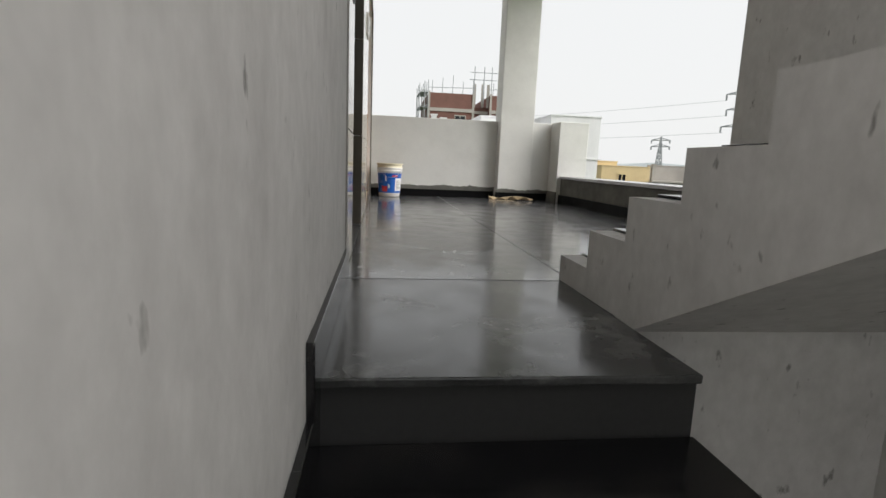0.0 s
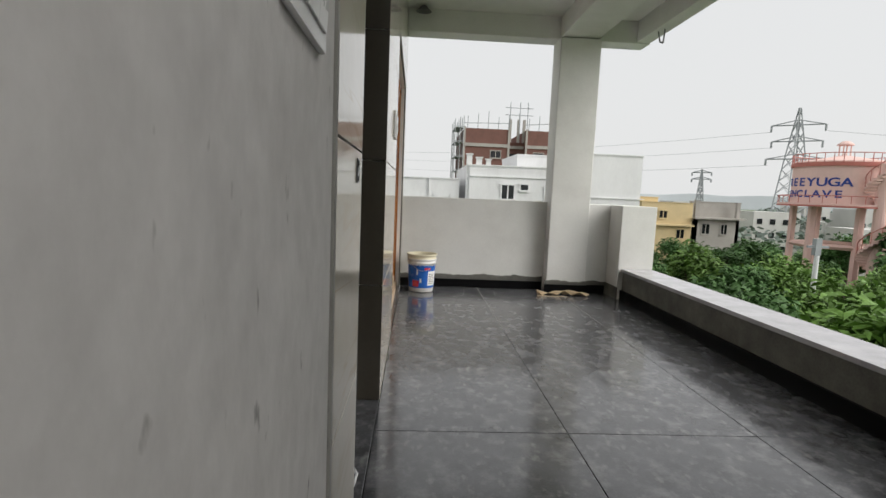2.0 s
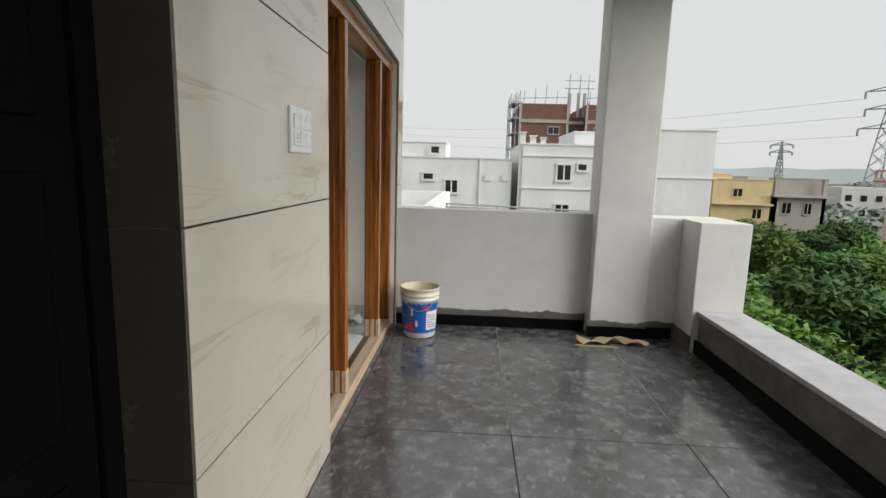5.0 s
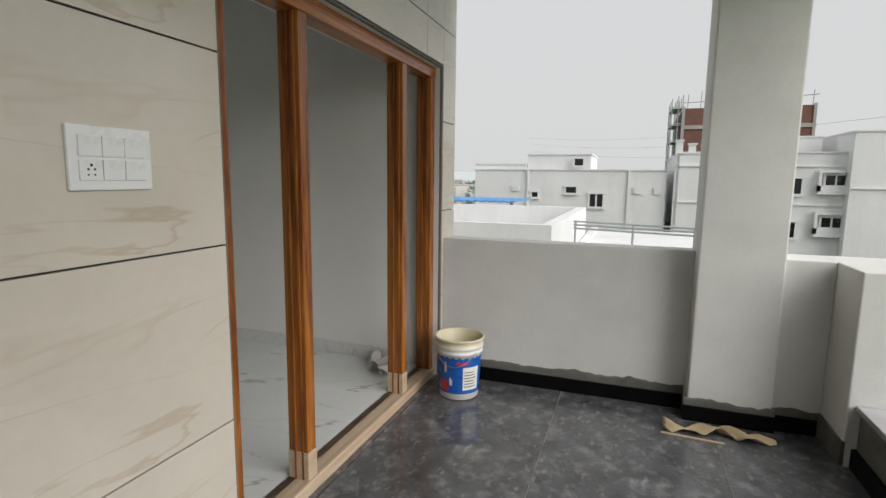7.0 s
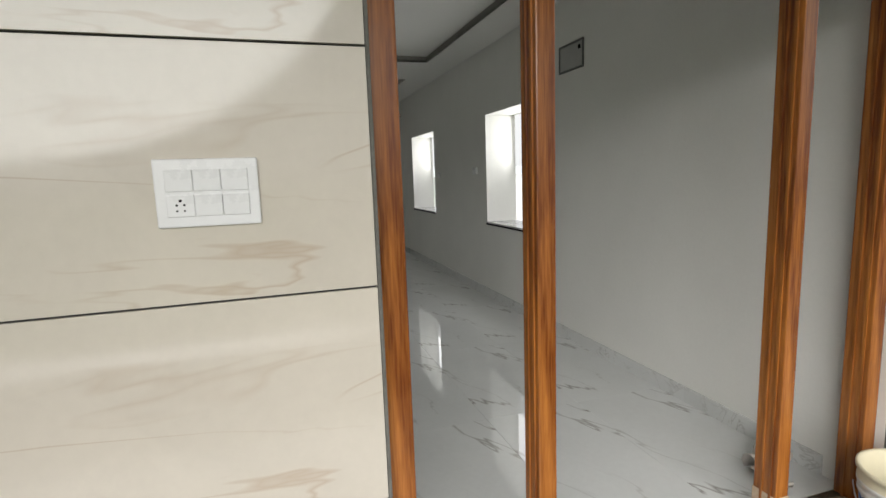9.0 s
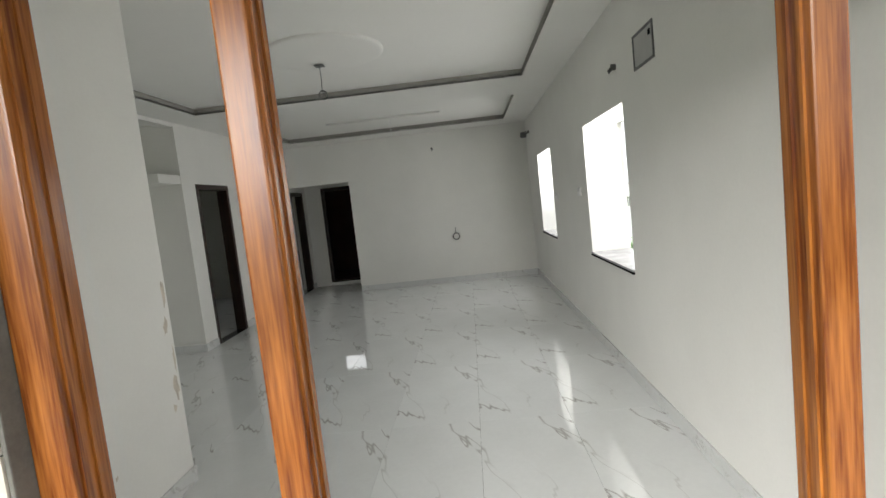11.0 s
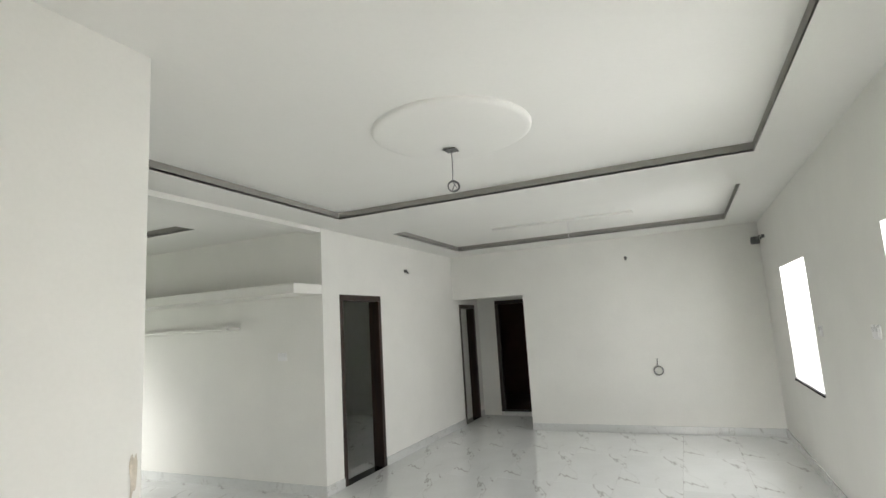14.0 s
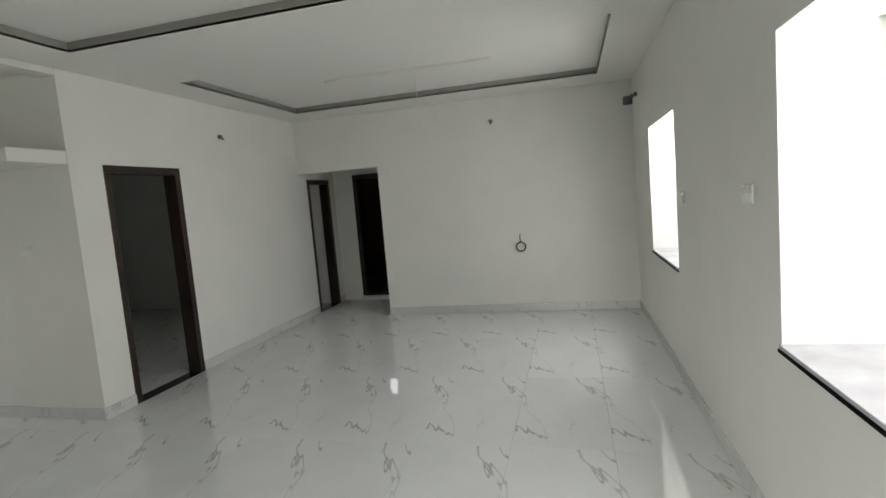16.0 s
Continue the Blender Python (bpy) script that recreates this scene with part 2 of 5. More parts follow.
def add_beam(bm, a, b, w):
    """A square bar from a to b."""
    add_bar(bm, a, b, w * 0.7071, 4)


def lathe(bm, profile, segments=32, at=(0, 0, 0)):
    rings = []
    for r, z in profile:
        rings.append([bm.verts.new((at[0] + r * math.cos(2 * math.pi * k / segments), at[1] + r * math.sin(2 * math.pi * k / segments), at[2] + z)) for k in range(segments)])
    for lo, hi in zip(rings, rings[1:]):
        for k in range(segments):
            bm.faces.new((lo[k], lo[(k + 1) % segments], hi[(k + 1) % segments], hi[k]))
    return rings


def part(name, me, parent=None, at=(0, 0, 0), label=""):
    ob = new(name, me)
    ob.location = at
    if parent:
        ob.parent = parent
    if label:
        tagged(ob, label)
    return ob


def box(name, x0, x1, y0, y1, z0, z1, mat, parent=None, bevel=0.0):
    """A box whose origin lies at its own middle."""
    bm = bmesh.new()
    hx, hy, hz = (x1 - x0) / 2, (y1 - y0) / 2, (z1 - z0) / 2
    add_box(bm, -hx, hx, -hy, hy, -hz, hz, bevel)
    c = Vector(((x0 + x1) / 2, (y0 + y1) / 2, (z0 + z1) / 2))
    if parent:
        c = c - parent.location
    return part(name, mesh_of(bm, name, mat), parent, c)


def structure(ob, label, category):
    return tagged(ob, label, category, kind="structure")


def boxes(name, spans, mat, label, category, bevel=0.0):
    """One piece of the setting out of butted boxes, in world places."""
    bm = bmesh.new()
    for s in spans:
        add_box(bm, *s, bevel)
    return structure(part(name, mesh_of(bm, name, mat)), label, category)


# ---- levels ----
FLOOR, HALL, CEILZ, ROOF = 0.0, 0.06, 2.80, 2.95
RISE, GOING = 0.145, 0.25
NOSE = 1.02
UPRISE, UPGO = 0.1285, 0.255
STAIRW = 0.80

# ---- balcony and stair structure ----
boxes("floor_balcony", [(0, STAIRW + 0.02, NOSE + 0.01, 1.95, -0.2, -0.021), (0, 2.7, 1.95, 7.0, -0.2, -0.02), (-0.23, 0, 2.44, 3.55, -0.2, -0.02)], JOINT, "dark grey granite slab floor of the balcony", "floor")
# stair wall, grey plaster
boxes("trim_plaster_edge", [(-0.005, 0.006, 1.948, 1.973, 0.0, ROOF)], COVE, "grey raw edge where the plaster meets the tiles", "trim", 0.003)
boxes("wall_stair", [(-0.23, 0.0, -3.0, 1.975, -3.2, ROOF)], PLASTER, "grey unpainted plaster wall beside the stair with scuffs", "wall")
# tile clad wall with its door recess and the wide framed opening (carcass behind the tiles)
boxes("wall_tiled", [(-0.23, -0.016, 1.975, 2.44, -0.2, ROOF), (-0.23, -0.016, 3.55, 4.695, -0.2, ROOF), (-0.23, -0.016, 2.44, 3.55, 2.2, ROOF),
                     (-0.23, -0.016, 4.695, 6.72, 2.13, ROOF), (-0.23, -0.016, 6.72, 7.0, -0.2, ROOF), (-0.23, -0.01, 4.695, 6.72, -0.2, 0.0)],
      WHITE, "tile clad outer wall between hall and balcony", "wall")
boxes("wall_reveal", [(-0.245, -0.23, 3.8, 4.70, HALL, 2.95), (-0.245, -0.23, 4.70, 6.71, 2.10, 2.95)], WHITE, "white inner face of the balcony wall", "wall")
# parapet, pillar and low ledge
boxes("parapet_north", [(-0.0, 1.62, 6.78, 6.93, -0.2, 0.99), (2.04, 2.29, 6.66, 6.93, -0.2, 0.985)], OUTWHITE, "white painted plaster parapet wall with cement stains", "parapet", 0.008)
boxes("pillar", [(1.61, 2.045, 6.62, 6.93, -0.2, 2.72)], OUTWHITE, "white painted square concrete pillar at the balcony edge", "pillar", 0.01)
boxes("pier_corner", [(2.29, 2.66, 6.33, 6.94, -0.2, 0.985)], OUTWHITE, "white painted corner pier of the parapet", "parapet", 0.008)
boxes("ledge_wall", [(2.345, 2.60, 2.35, 6.33, -0.2, 0.292)], MORTAR, "low bare cement ledge wall along the balcony", "parapet", 0.006)
box_cap = boxes("ledge_cap", [(2.325, 2.66, 2.35, 6.327, 0.294, 0.325)], SILLSTONE, "polished grey granite cap on the low ledge", "ledge", 0.004)
bm = bmesh.new()
for x0, x1, y, high in ((0.0, 1.60, 6.772, 0.145), (1.59, 2.06, 6.612, 0.13), (2.05, 2.29, 6.652, 0.13)):
    n = int((x1 - x0) / 0.02)
    prev = None
    for k in range(n + 1):
        x = x0 + (x1 - x0) * k / n
        top = high + 0.022 * noise.noise((x * 5, y, 0)) + 0.012 * noise.noise((x * 23, y, 4))
        col = [bm.verts.new(c) for c in ((x, y, 0.0), (x, y, top - 0.01), (x, y + 0.007, top), (x, y + 0.018, top))]
        if prev:
            for j in range(3):
                bm.faces.new((prev[j], col[j], col[j + 1], prev[j + 1]))
        prev = col
bmesh.ops.recalc_face_normals(bm, faces=bm.faces)
add_box(bm, 2.282, 2.30, 6.33, 6.652, 0.0, 0.13)
structure(part("mortar_band", mesh_of(bm, "mortar_band", MORTAR)), "rough bare cement band above the skirting", "trim")
boxes("baseboard_balcony", [(0.0, 1.59, 6.757, 6.772, 0, 0.09), (1.585, 2.06, 6.598, 6.612, 0, 0.09), (2.06, 2.27, 6.638, 6.652, 0, 0.09), (2.325, 2.345, 2.36, 6.33, 0, 0.10), (1.735, 2.325, 2.35, 2.365, 0, 0.10), (1.735, 1.75, 2.0, 2.365, 0, 0.10)], SKIRTBLACK, "black granite skirting along the balcony edge", "baseboard")
# roof over balcony: slab, edge beams
# slab stops at y 1.0, leaving the unseen stair top open to sky light
boxes("ceiling_balcony", [(-0.23, 2.6, 1.0, 7.0, ROOF, ROOF + 0.15)], OUTWHITE, "white painted concrete slab over balcony", "ceiling")
boxes("beam_north", [(-0.0, 2.6, 6.70, 6.95, 2.72, ROOF)], OUTWHITE, "white painted concrete edge beam", "beam", 0.008)
boxes("beam_side", [(1.62, 2.03, 2.35, 6.70, 2.73, ROOF), (2.45, 2.6, 2.35, 6.70, 2.73, ROOF)], OUTWHITE, "white painted concrete beam along the balcony", "beam", 0.008)
# wall on the open side of the stair; its unseen south stretch is lowered for light
boxes("wall_stair_side", [(1.75, 2.7, -0.7, 2.35, -3.2, ROOF), (1.75, 2.7, -3.0, -0.7, -3.2, 0.7), (STAIRW + 0.03, 1.75, 1.40, 1.55, -3.2, -0.03)], PLASTER, "grey plaster wall at the side of the stair", "wall", 0.006)
# unseen back wall, cut low so that light reaches the stair
boxes("wall_stair_back", [(-0.23, 2.7, -3.2, -3.0, -3.2, -0.6)], PLASTER, "unseen grey plaster wall behind the stair landing, kept low for light", "wall")

# descending flight: treads and risers of black granite on a stepped body
steps = new("staircase_down")
tagged(steps, "black granite stair flight leading up to the balcony", "staircase", kind="structure")
for k in range(10):
    y1 = NOSE - k * GOING
    z = -k * RISE
    if k:
        box("tread", 0.003, STAIRW + 0.02, y1 - 0.0, y1 + GOING - 0.0, z - 0.03, z, GRANITE, steps, 0.004)
    box("riser", 0.003, STAIRW, y1 + 0.012, y1 + 0.03, z - RISE + 0.001, z - 0.031, SKIRTBLACK, steps)
    box("step_body", 0.003, STAIRW, y1 + 0.031, y1 + GOING + 0.03, z - RISE - 0.25, z - 0.031, PLASTER, steps)
box("nosing", 0.003, STAIRW + 0.02, NOSE - 0.01, 1.90, -0.02, 0.0, NOSING, steps, 0.004)
landing = boxes("landing_low", [(-0.0, 1.75, -3.0, NOSE - 9 * GOING, -1.7, -10 * RISE)], GRANITE, "black granite half landing", "floor")

# stepped skirting on the plaster wall
bm = bmesh.new()
for k in range(0, 9):
    y1 = NOSE - k * GOING
    add_box(bm, 0.0, 0.016, y1 - 0.0, y1 + GOING + (0.68 if k == 0 else 0.0), -k * RISE + 0.001, -k * RISE + 0.10, 0.003)
    add_box(bm, 0.0, 0.017, y1 - 0.09, y1 + 0.002, -(k + 1) * RISE + 0.09, -k * RISE + 0.102, 0.003)
structure(part("baseboard_stair", mesh_of(bm, "baseboard_stair", GRANITE)), "stepped black granite skirting beside the stair", "baseboard")

# ascending flight, rising back towards the lower landing
up = new("staircase_up")
tagged(up, "grey plastered stair flight with stepped side, leading up", "staircase", kind="structure")
bm = bmesh.new()
N = 15
base = 1.935
pts = [(base, 0.0)]
for k in range(N):
    pts += [(base - k * UPGO, (k + 1) * UPRISE - 0.032), (base - (k + 1) * UPGO, (k + 1) * UPRISE - 0.032)]
pts += [(base - N * UPGO, N * UPRISE - 0.30), (1.36, -0.02), (1.36, 0.0)]
sides = []
for x in (STAIRW + 0.02, 1.75):
    sides.append([bm.verts.new((x, y, z)) for y, z in pts])
bm.faces.new(sides[0])
bm.faces.new(sides[1][::-1])
for k in range(len(pts)):
    j = (k + 1) % len(pts)
    bm.faces.new((sides[0][j], sides[0][k], sides[1][k], sides[1][j]))
bmesh.ops.recalc_face_normals(bm, faces=bm.faces)
part("flight_body", mesh_of(bm, "flight_body", PLASTER), up)
for k in range(N):
    box("tread", STAIRW + 0.10, 1.745, base - (k + 1) * UPGO + 0.004, base - k * UPGO - 0.004, (k + 1) * UPRISE - 0.031, (k + 1) * UPRISE - 0.022, GRANITE, up, 0.003)

# ---- hall structure ----
N0, N1 = 6.72, 7.08
WIN = ((-4.12, -2.85), (-7.37, -6.10))
WZ0, WZ1 = 0.905, 2.10
boxes("floor_hall", [(-8.6, -0.115, 2.2, N0, -0.2, 0.045), (-10.0, -8.6, 2.2, 3.46, -0.2, 0.045), (-5.2, -2.0, -1.9, 2.2, -0.2, 0.045), (-9.5, -5.3, -2.0, 2.11, -0.2, 0.045), (-2.0, -0.245, 2.2, 2.3, -0.2, 0.04)], JOINT, "bed under the hall tiles", "floor")
boxes("wall_north", [(-8.8, WIN[1][0], N0, N1, -0.2, 2.95), (WIN[1][1], WIN[0][0], N0, N1, -0.2, 2.95), (WIN[0][1], -0.23, N0, N1, -0.2, 2.95),
                     (WIN[1][0], WIN[1][1], N0, N1, -0.2, WZ0), (WIN[1][0], WIN[1][1], N0, N1, WZ1, 2.95), (WIN[0][0], WIN[0][1], N0, N1, -0.2, WZ0), (WIN[0][0], WIN[0][1], N0, N1, WZ1, 2.95)],
      WHITE, "white putty wall with two unglazed window openings", "wall")
boxes("wall_west", [(-8.76, -8.565, 3.455, N0, -0.2, 2.95), (-8.76, -8.565, 2.11, 3.455, 2.085, 2.95)], WHITE, "white putty end wall with a passage opening", "wall")
D = (-6.28, -5.42)
DB = (-9.50, -8.80)
boxes("wall_south", [(-5.42, -5.12, 2.11, 2.265, -0.2, 2.95), (-8.565, D[0], 2.11, 2.265, -0.2, 2.95), (D[0], D[1], 2.11, 2.265, 2.095, 2.95), (-8.80, -8.565, 2.11, 2.265, -0.2, 2.085),
                     (DB[0], DB[1], 2.11, 2.265, 2.02, 2.95), (-9.85, DB[0], 2.11, 2.265, -0.2, 2.95)], WHITE, "white putty wall with a doorway", "wall")
boxes("wall_passage", [(-9.85, -9.68, 2.265, 2.60, -0.2, 2.6), (-9.85, -9.68, 2.60, 3.42, 2.07, 2.6), (-9.85, -9.68, 3.42, 3.6, -0.2, 2.6), (-9.68, -8.76, 3.46, 3.6, -0.2, 2.6)], WHITE, "white putty walls of the passage", "wall")
boxes("ceiling_passage", [(-9.85, -8.76, 2.265, 3.46, 2.45, 2.6)], CEIL, "white passage ceiling", "ceiling")
# the south opening is unseen, cut to bring fill light into the alcove
boxes("wall_alcove", [(-5.30, -5.12, -1.9, 2.11, -0.2, 2.95), (-5.30, -4.3, -2.1, -1.9, -0.2, 2.95), (-4.3, -2.8, -2.1, -1.9, -0.2, 0.9), (-4.3, -2.8, -2.1, -1.9, 2.08, 2.95), (-2.8, -1.8, -2.1, -1.9, -0.2, 2.95), (-2.02, -1.8, -1.9, 3.62, -0.2, 2.95)], WHITE, "white putty walls of the dining alcove", "wall")
boxes("wall_block", [(-2.02, -0.23, 3.62, 3.8, -0.2, 2.95)], WHITE, "white putty wall beside the entrance with a few stains", "wall", 0.004)
# the west opening is unseen, added only to let some fill light in
boxes("wall_room", [(-9.6, -9.5, -2.0, 0.7, -0.2, 2.95), (-9.6, -9.5, 0.7, 1.5, -0.2, 1.0), (-9.6, -9.5, 0.7, 1.5, 2.1, 2.95), (-9.6, -9.5, 1.5, 2.11, -0.2, 2.95), (-9.5, -5.3, -2.1, -2.0, -0.2, 2.95)], WHITE, "white putty walls of the room behind the doorway", "wall")

# unlit washroom past the passage, with a high ventilator; its darkness is in the colour
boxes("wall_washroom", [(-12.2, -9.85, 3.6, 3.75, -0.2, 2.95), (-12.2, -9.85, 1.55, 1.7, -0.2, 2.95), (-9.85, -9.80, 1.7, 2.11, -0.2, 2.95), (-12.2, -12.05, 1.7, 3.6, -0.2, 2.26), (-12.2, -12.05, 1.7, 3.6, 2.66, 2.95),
                        (-12.2, -12.05, 1.7, 1.93, 2.26, 2.66), (-12.2, -12.05, 2.53, 3.6, 2.26, 2.66)], WASHTILE, "brown tiled washroom walls, the room's darkness put into their colour", "wall")
boxes("floor_washroom", [(-12.05, -9.85, 1.7, 3.6, -0.2, 0.10)], WASHTILE, "brown washroom floor, the room's darkness put into its colour", "floor")
boxes("ceiling_washroom", [(-12.2, -9.85, 1.55, 3.75, 2.95, 3.1)], WASHTILE, "washroom ceiling with the room's darkness in its colour", "ceiling")

# chipped and soiled putty near the edge of the entrance wall
CHIP = material("soiled_putty", (0.58, 0.53, 0.45), 0.95, 0.3, 14, 90, 0.6)
crng = random.Random(21)
bm = bmesh.new()
for cx, cz, w, hh in ((-1.985, 1.20, 0.020, 0.11), (-1.96, 1.02, 0.025, 0.06), (-1.995, 0.82, 0.015, 0.09), (-1.975, 0.66, 0.030, 0.08), (-1.93, 0.55, 0.018, 0.03), (-1.40, 0.42, 0.012, 0.015)):
    ring = []
    for k in range(14):
        a = 2 * math.pi * k / 14
        q = crng.uniform(0.45, 1.1)
        ring.append(bm.verts.new((max(-2.016, cx + w * q * math.cos(a)), 3.8015, cz + hh * q * math.sin(a))))
    bm.faces.new(ring[::-1])
structure(part("wall_chips", mesh_of(bm, "wall_chips", CHIP)), "chipped soiled patches in the white putty", "wall")

# false ceiling with two sunken trays and one in the alcove
T1, T2, T3 = (-4.905, -0.75, 2.66, 6.305), (-7.99, -5.96, 2.66, 6.31), (-4.34, -2.6, -0.9, 1.29)
xs = sorted({-10.0, -0.23, -5.12, T1[0], T1[1], T2[0], T2[1], T3[0], T3[1]})
ys = sorted({-2.1, N0, 2.11, T1[2], T1[3], T2[3], T3[2], T3[3]})
bm = bmesh.new()
for x0, x1 in zip(xs, xs[1:]):
    for y0, y1 in zip(ys, ys[1:]):
        cx, cy = (x0 + x1) / 2, (y0 + y1) / 2
        if not any(t[0] < cx < t[1] and t[2] < cy < t[3] for t in (T1, T2, T3)):
            add_box(bm, x0, x1, y0, y1, CEILZ, CEILZ + 0.02)
structure(part("ceiling_hall", mesh_of(bm, "ceiling_hall", CEIL)), "white gypsum false ceiling with sunken trays", "ceiling")
boxes("ceiling_tray", [(-8.56, -0.24, 2.27, N0, 2.872, 2.9), (-5.12, -2.0, -1.9, 2.27, 2.872, 2.9)], CEIL, "white sunken ceiling tray panels", "ceiling")
# tray sides drawn grey to stand for the shadow in the cove gap
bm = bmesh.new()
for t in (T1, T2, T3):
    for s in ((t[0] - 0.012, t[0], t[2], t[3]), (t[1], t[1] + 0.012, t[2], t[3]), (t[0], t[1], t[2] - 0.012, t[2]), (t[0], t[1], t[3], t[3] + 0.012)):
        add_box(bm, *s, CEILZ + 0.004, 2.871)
structure(part("trim_cove", mesh_of(bm, "trim_cove", COVE)), "cove edges of the ceiling trays, gap shadow put into their grey", "trim")
boxes("roof_hall", [(-9.84, -0.23, -2.2, 7.0, 2.95, 3.1)], OUTWHITE, "concrete roof slab over the hall", "roof")

# ---- timber frame of the wide opening, set back in the wall ----
opening = new("door_frame")
tagged(opening, "varnished teak frame with four posts and a pale timber sill, unglazed", "door frame")
SETBACK = 0.05
for y0, y1, foot in ((4.708, 4.785, False), (5.187, 5.250, True), (6.195, 6.258, True), (6.650, 6.719, False)):
    bm = bmesh.new()
    h = (y1 - y0) / 2
    add_box(bm, -0.05, 0.05, -h, h, -1.0, 1.0, 0.005)
    add_box(bm, -0.06, -0.05, -h + 0.015, h - 0.015, -1.0, 1.0, 0.002)
    for s in (-1, 1):
        add_box(bm, -0.018, -0.008, s * (h + 0.002) - 0.003, s * (h + 0.002) + 0.003, -1.0, 1.0)
        add_box(bm, 0.020, 0.030, s * (h + 0.002) - 0.003, s * (h + 0.002) + 0.003, -1.0, 1.0)
    part("post", mesh_of(bm, "post", TEAK), opening, (-0.05 - SETBACK, (y0 + y1) / 2, 1.06))
    if foot:
        bm = bmesh.new()
        add_box(bm, -0.052, 0.053, -h - 0.003, h + 0.003, 0.0, 0.13, 0.003)
        tagged(part("post_foot", mesh_of(bm, "post_foot", SILLWOOD), opening, (-0.05 - SETBACK, (y0 + y1) / 2, 0.06)), "bare unvarnished foot of the post")
box("header", -0.102 - SETBACK, 0.004 - SETBACK, 4.708, 6.719, 2.06, 2.13, TEAKH, opening, 0.005)
box("sill", -0.113 - SETBACK, 0.014 - SETBACK, 4.708, 6.719, 0.0, 0.06, SILLWOOD, opening, 0.006)
boxes("trim_grout", [(-0.06, -0.004, 4.696, 4.707, 0.0, 2.15), (-0.06, -0.002, 6.721, 6.744, 0.0, 2.15), (-0.06, -0.002, 4.707, 6.721, 2.131, 2.149)], MORTAR, "rough cement joint round the timber frame", "trim", 0.004)


# ---- doors ----
def door_frame(name, x0, x1, y0, y1, z0, z1, axis, mat, label, leaf=None, handle=False):
    """A frame of two jambs and a head, with an optional closed leaf of raised panels."""
    d = new(name)
    tagged(d, label, "door")
    w = 0.065
    if axis == "x":
        box("jamb", x0, x0 + w, y0, y1, z0, z1 - w, mat, d, 0.004)
        box("jamb", x1 - w, x1, y0, y1, z0, z1 - w, mat, d, 0.004)
        box("head", x0, x1, y0, y1, z1 - w, z1, mat, d, 0.004)
        box("threshold", x0 + w, x1 - w, y0, y1, z0, z0 + 0.02, GRANITE, d, 0.003)
    else:
        box("jamb", x0, x1, y0, y0 + w, z0, z1 - w, mat, d, 0.004)
        box("jamb", x0, x1, y1 - w, y1, z0, z1 - w, mat, d, 0.004)
        box("head", x0, x1, y0, y1, z1 - w, z1, mat, d, 0.004)
        box("threshold", x0, x1, y0 + w, y1 - w, z0, z0 + 0.02, GRANITE, d, 0.003)
    if leaf:
        a, b = y0 + w + 0.003, y1 - w - 0.003
        bm = bmesh.new()
        xm = (x0 + x1) / 2
        add_box(bm, xm - 0.015, xm + 0.015, a, b, z0 + 0.02, z1 - w - 0.004, 0.002)
        n = 3
        for k in range(n):
            lo = z0 + 0.14 + k * (z1 - z0 - 0.3) / n
            hi = lo + (z1 - z0 - 0.3) / n - 0.1
            add_box(bm, xm + 0.015, xm + 0.025, a + 0.09, b - 0.09, lo, hi, 0.008)
        lf = part("leaf", mesh_of(bm, "leaf", leaf), d)
        if not handle:
            return d
        bm = bmesh.new()
        add_bar(bm, (xm + 0.015, b - 0.06, z0 + 1.0), (xm + 0.06, b - 0.06, z0 + 1.0), 0.009, 10)
        add_bar(bm, (xm + 0.055, b - 0.06, z0 + 1.0), (xm + 0.055, b - 0.16, z0 + 1.0), 0.008, 10)
        part("handle", mesh_of(bm, "handle", STEEL), lf)
    return d


STEEL = material("brushed_steel", (0.5, 0.5, 0.5), 0.35, 0.1, 8, 90, 0.05, metal=1.0)
door_frame("door", D[0], D[1], 2.13, 2.27, 0.045, 2.095, "x", DARKWOOD, "dark brown wooden door frame, empty, into a dim room")
door_frame("door", DB[0], DB[1], 2.13, 2.27, 0.045, 2.02, "x", DARKWOOD, "dark brown wooden door frame, empty, in the passage")
door_frame("door", -9.74, -9.66, 2.60, 3.42, 0.13, 2.07, "y", DARKWOOD, "dark brown wooden door frame, open, into an unlit washroom")
box("door_step", -9.85, -9.64, 2.60, 3.42, 0.0, 0.129, SKIRT, None, 0.003)
tagged(bpy.data.objects["door_step"], "raised marble look step under the passage door", "step", kind="structure")
door_frame("door", -0.225, -0.165, 2.445, 3.545, 0.0, 2.19, "y", BLACK, "closed black wooden door in the tiled recess", BLACK)


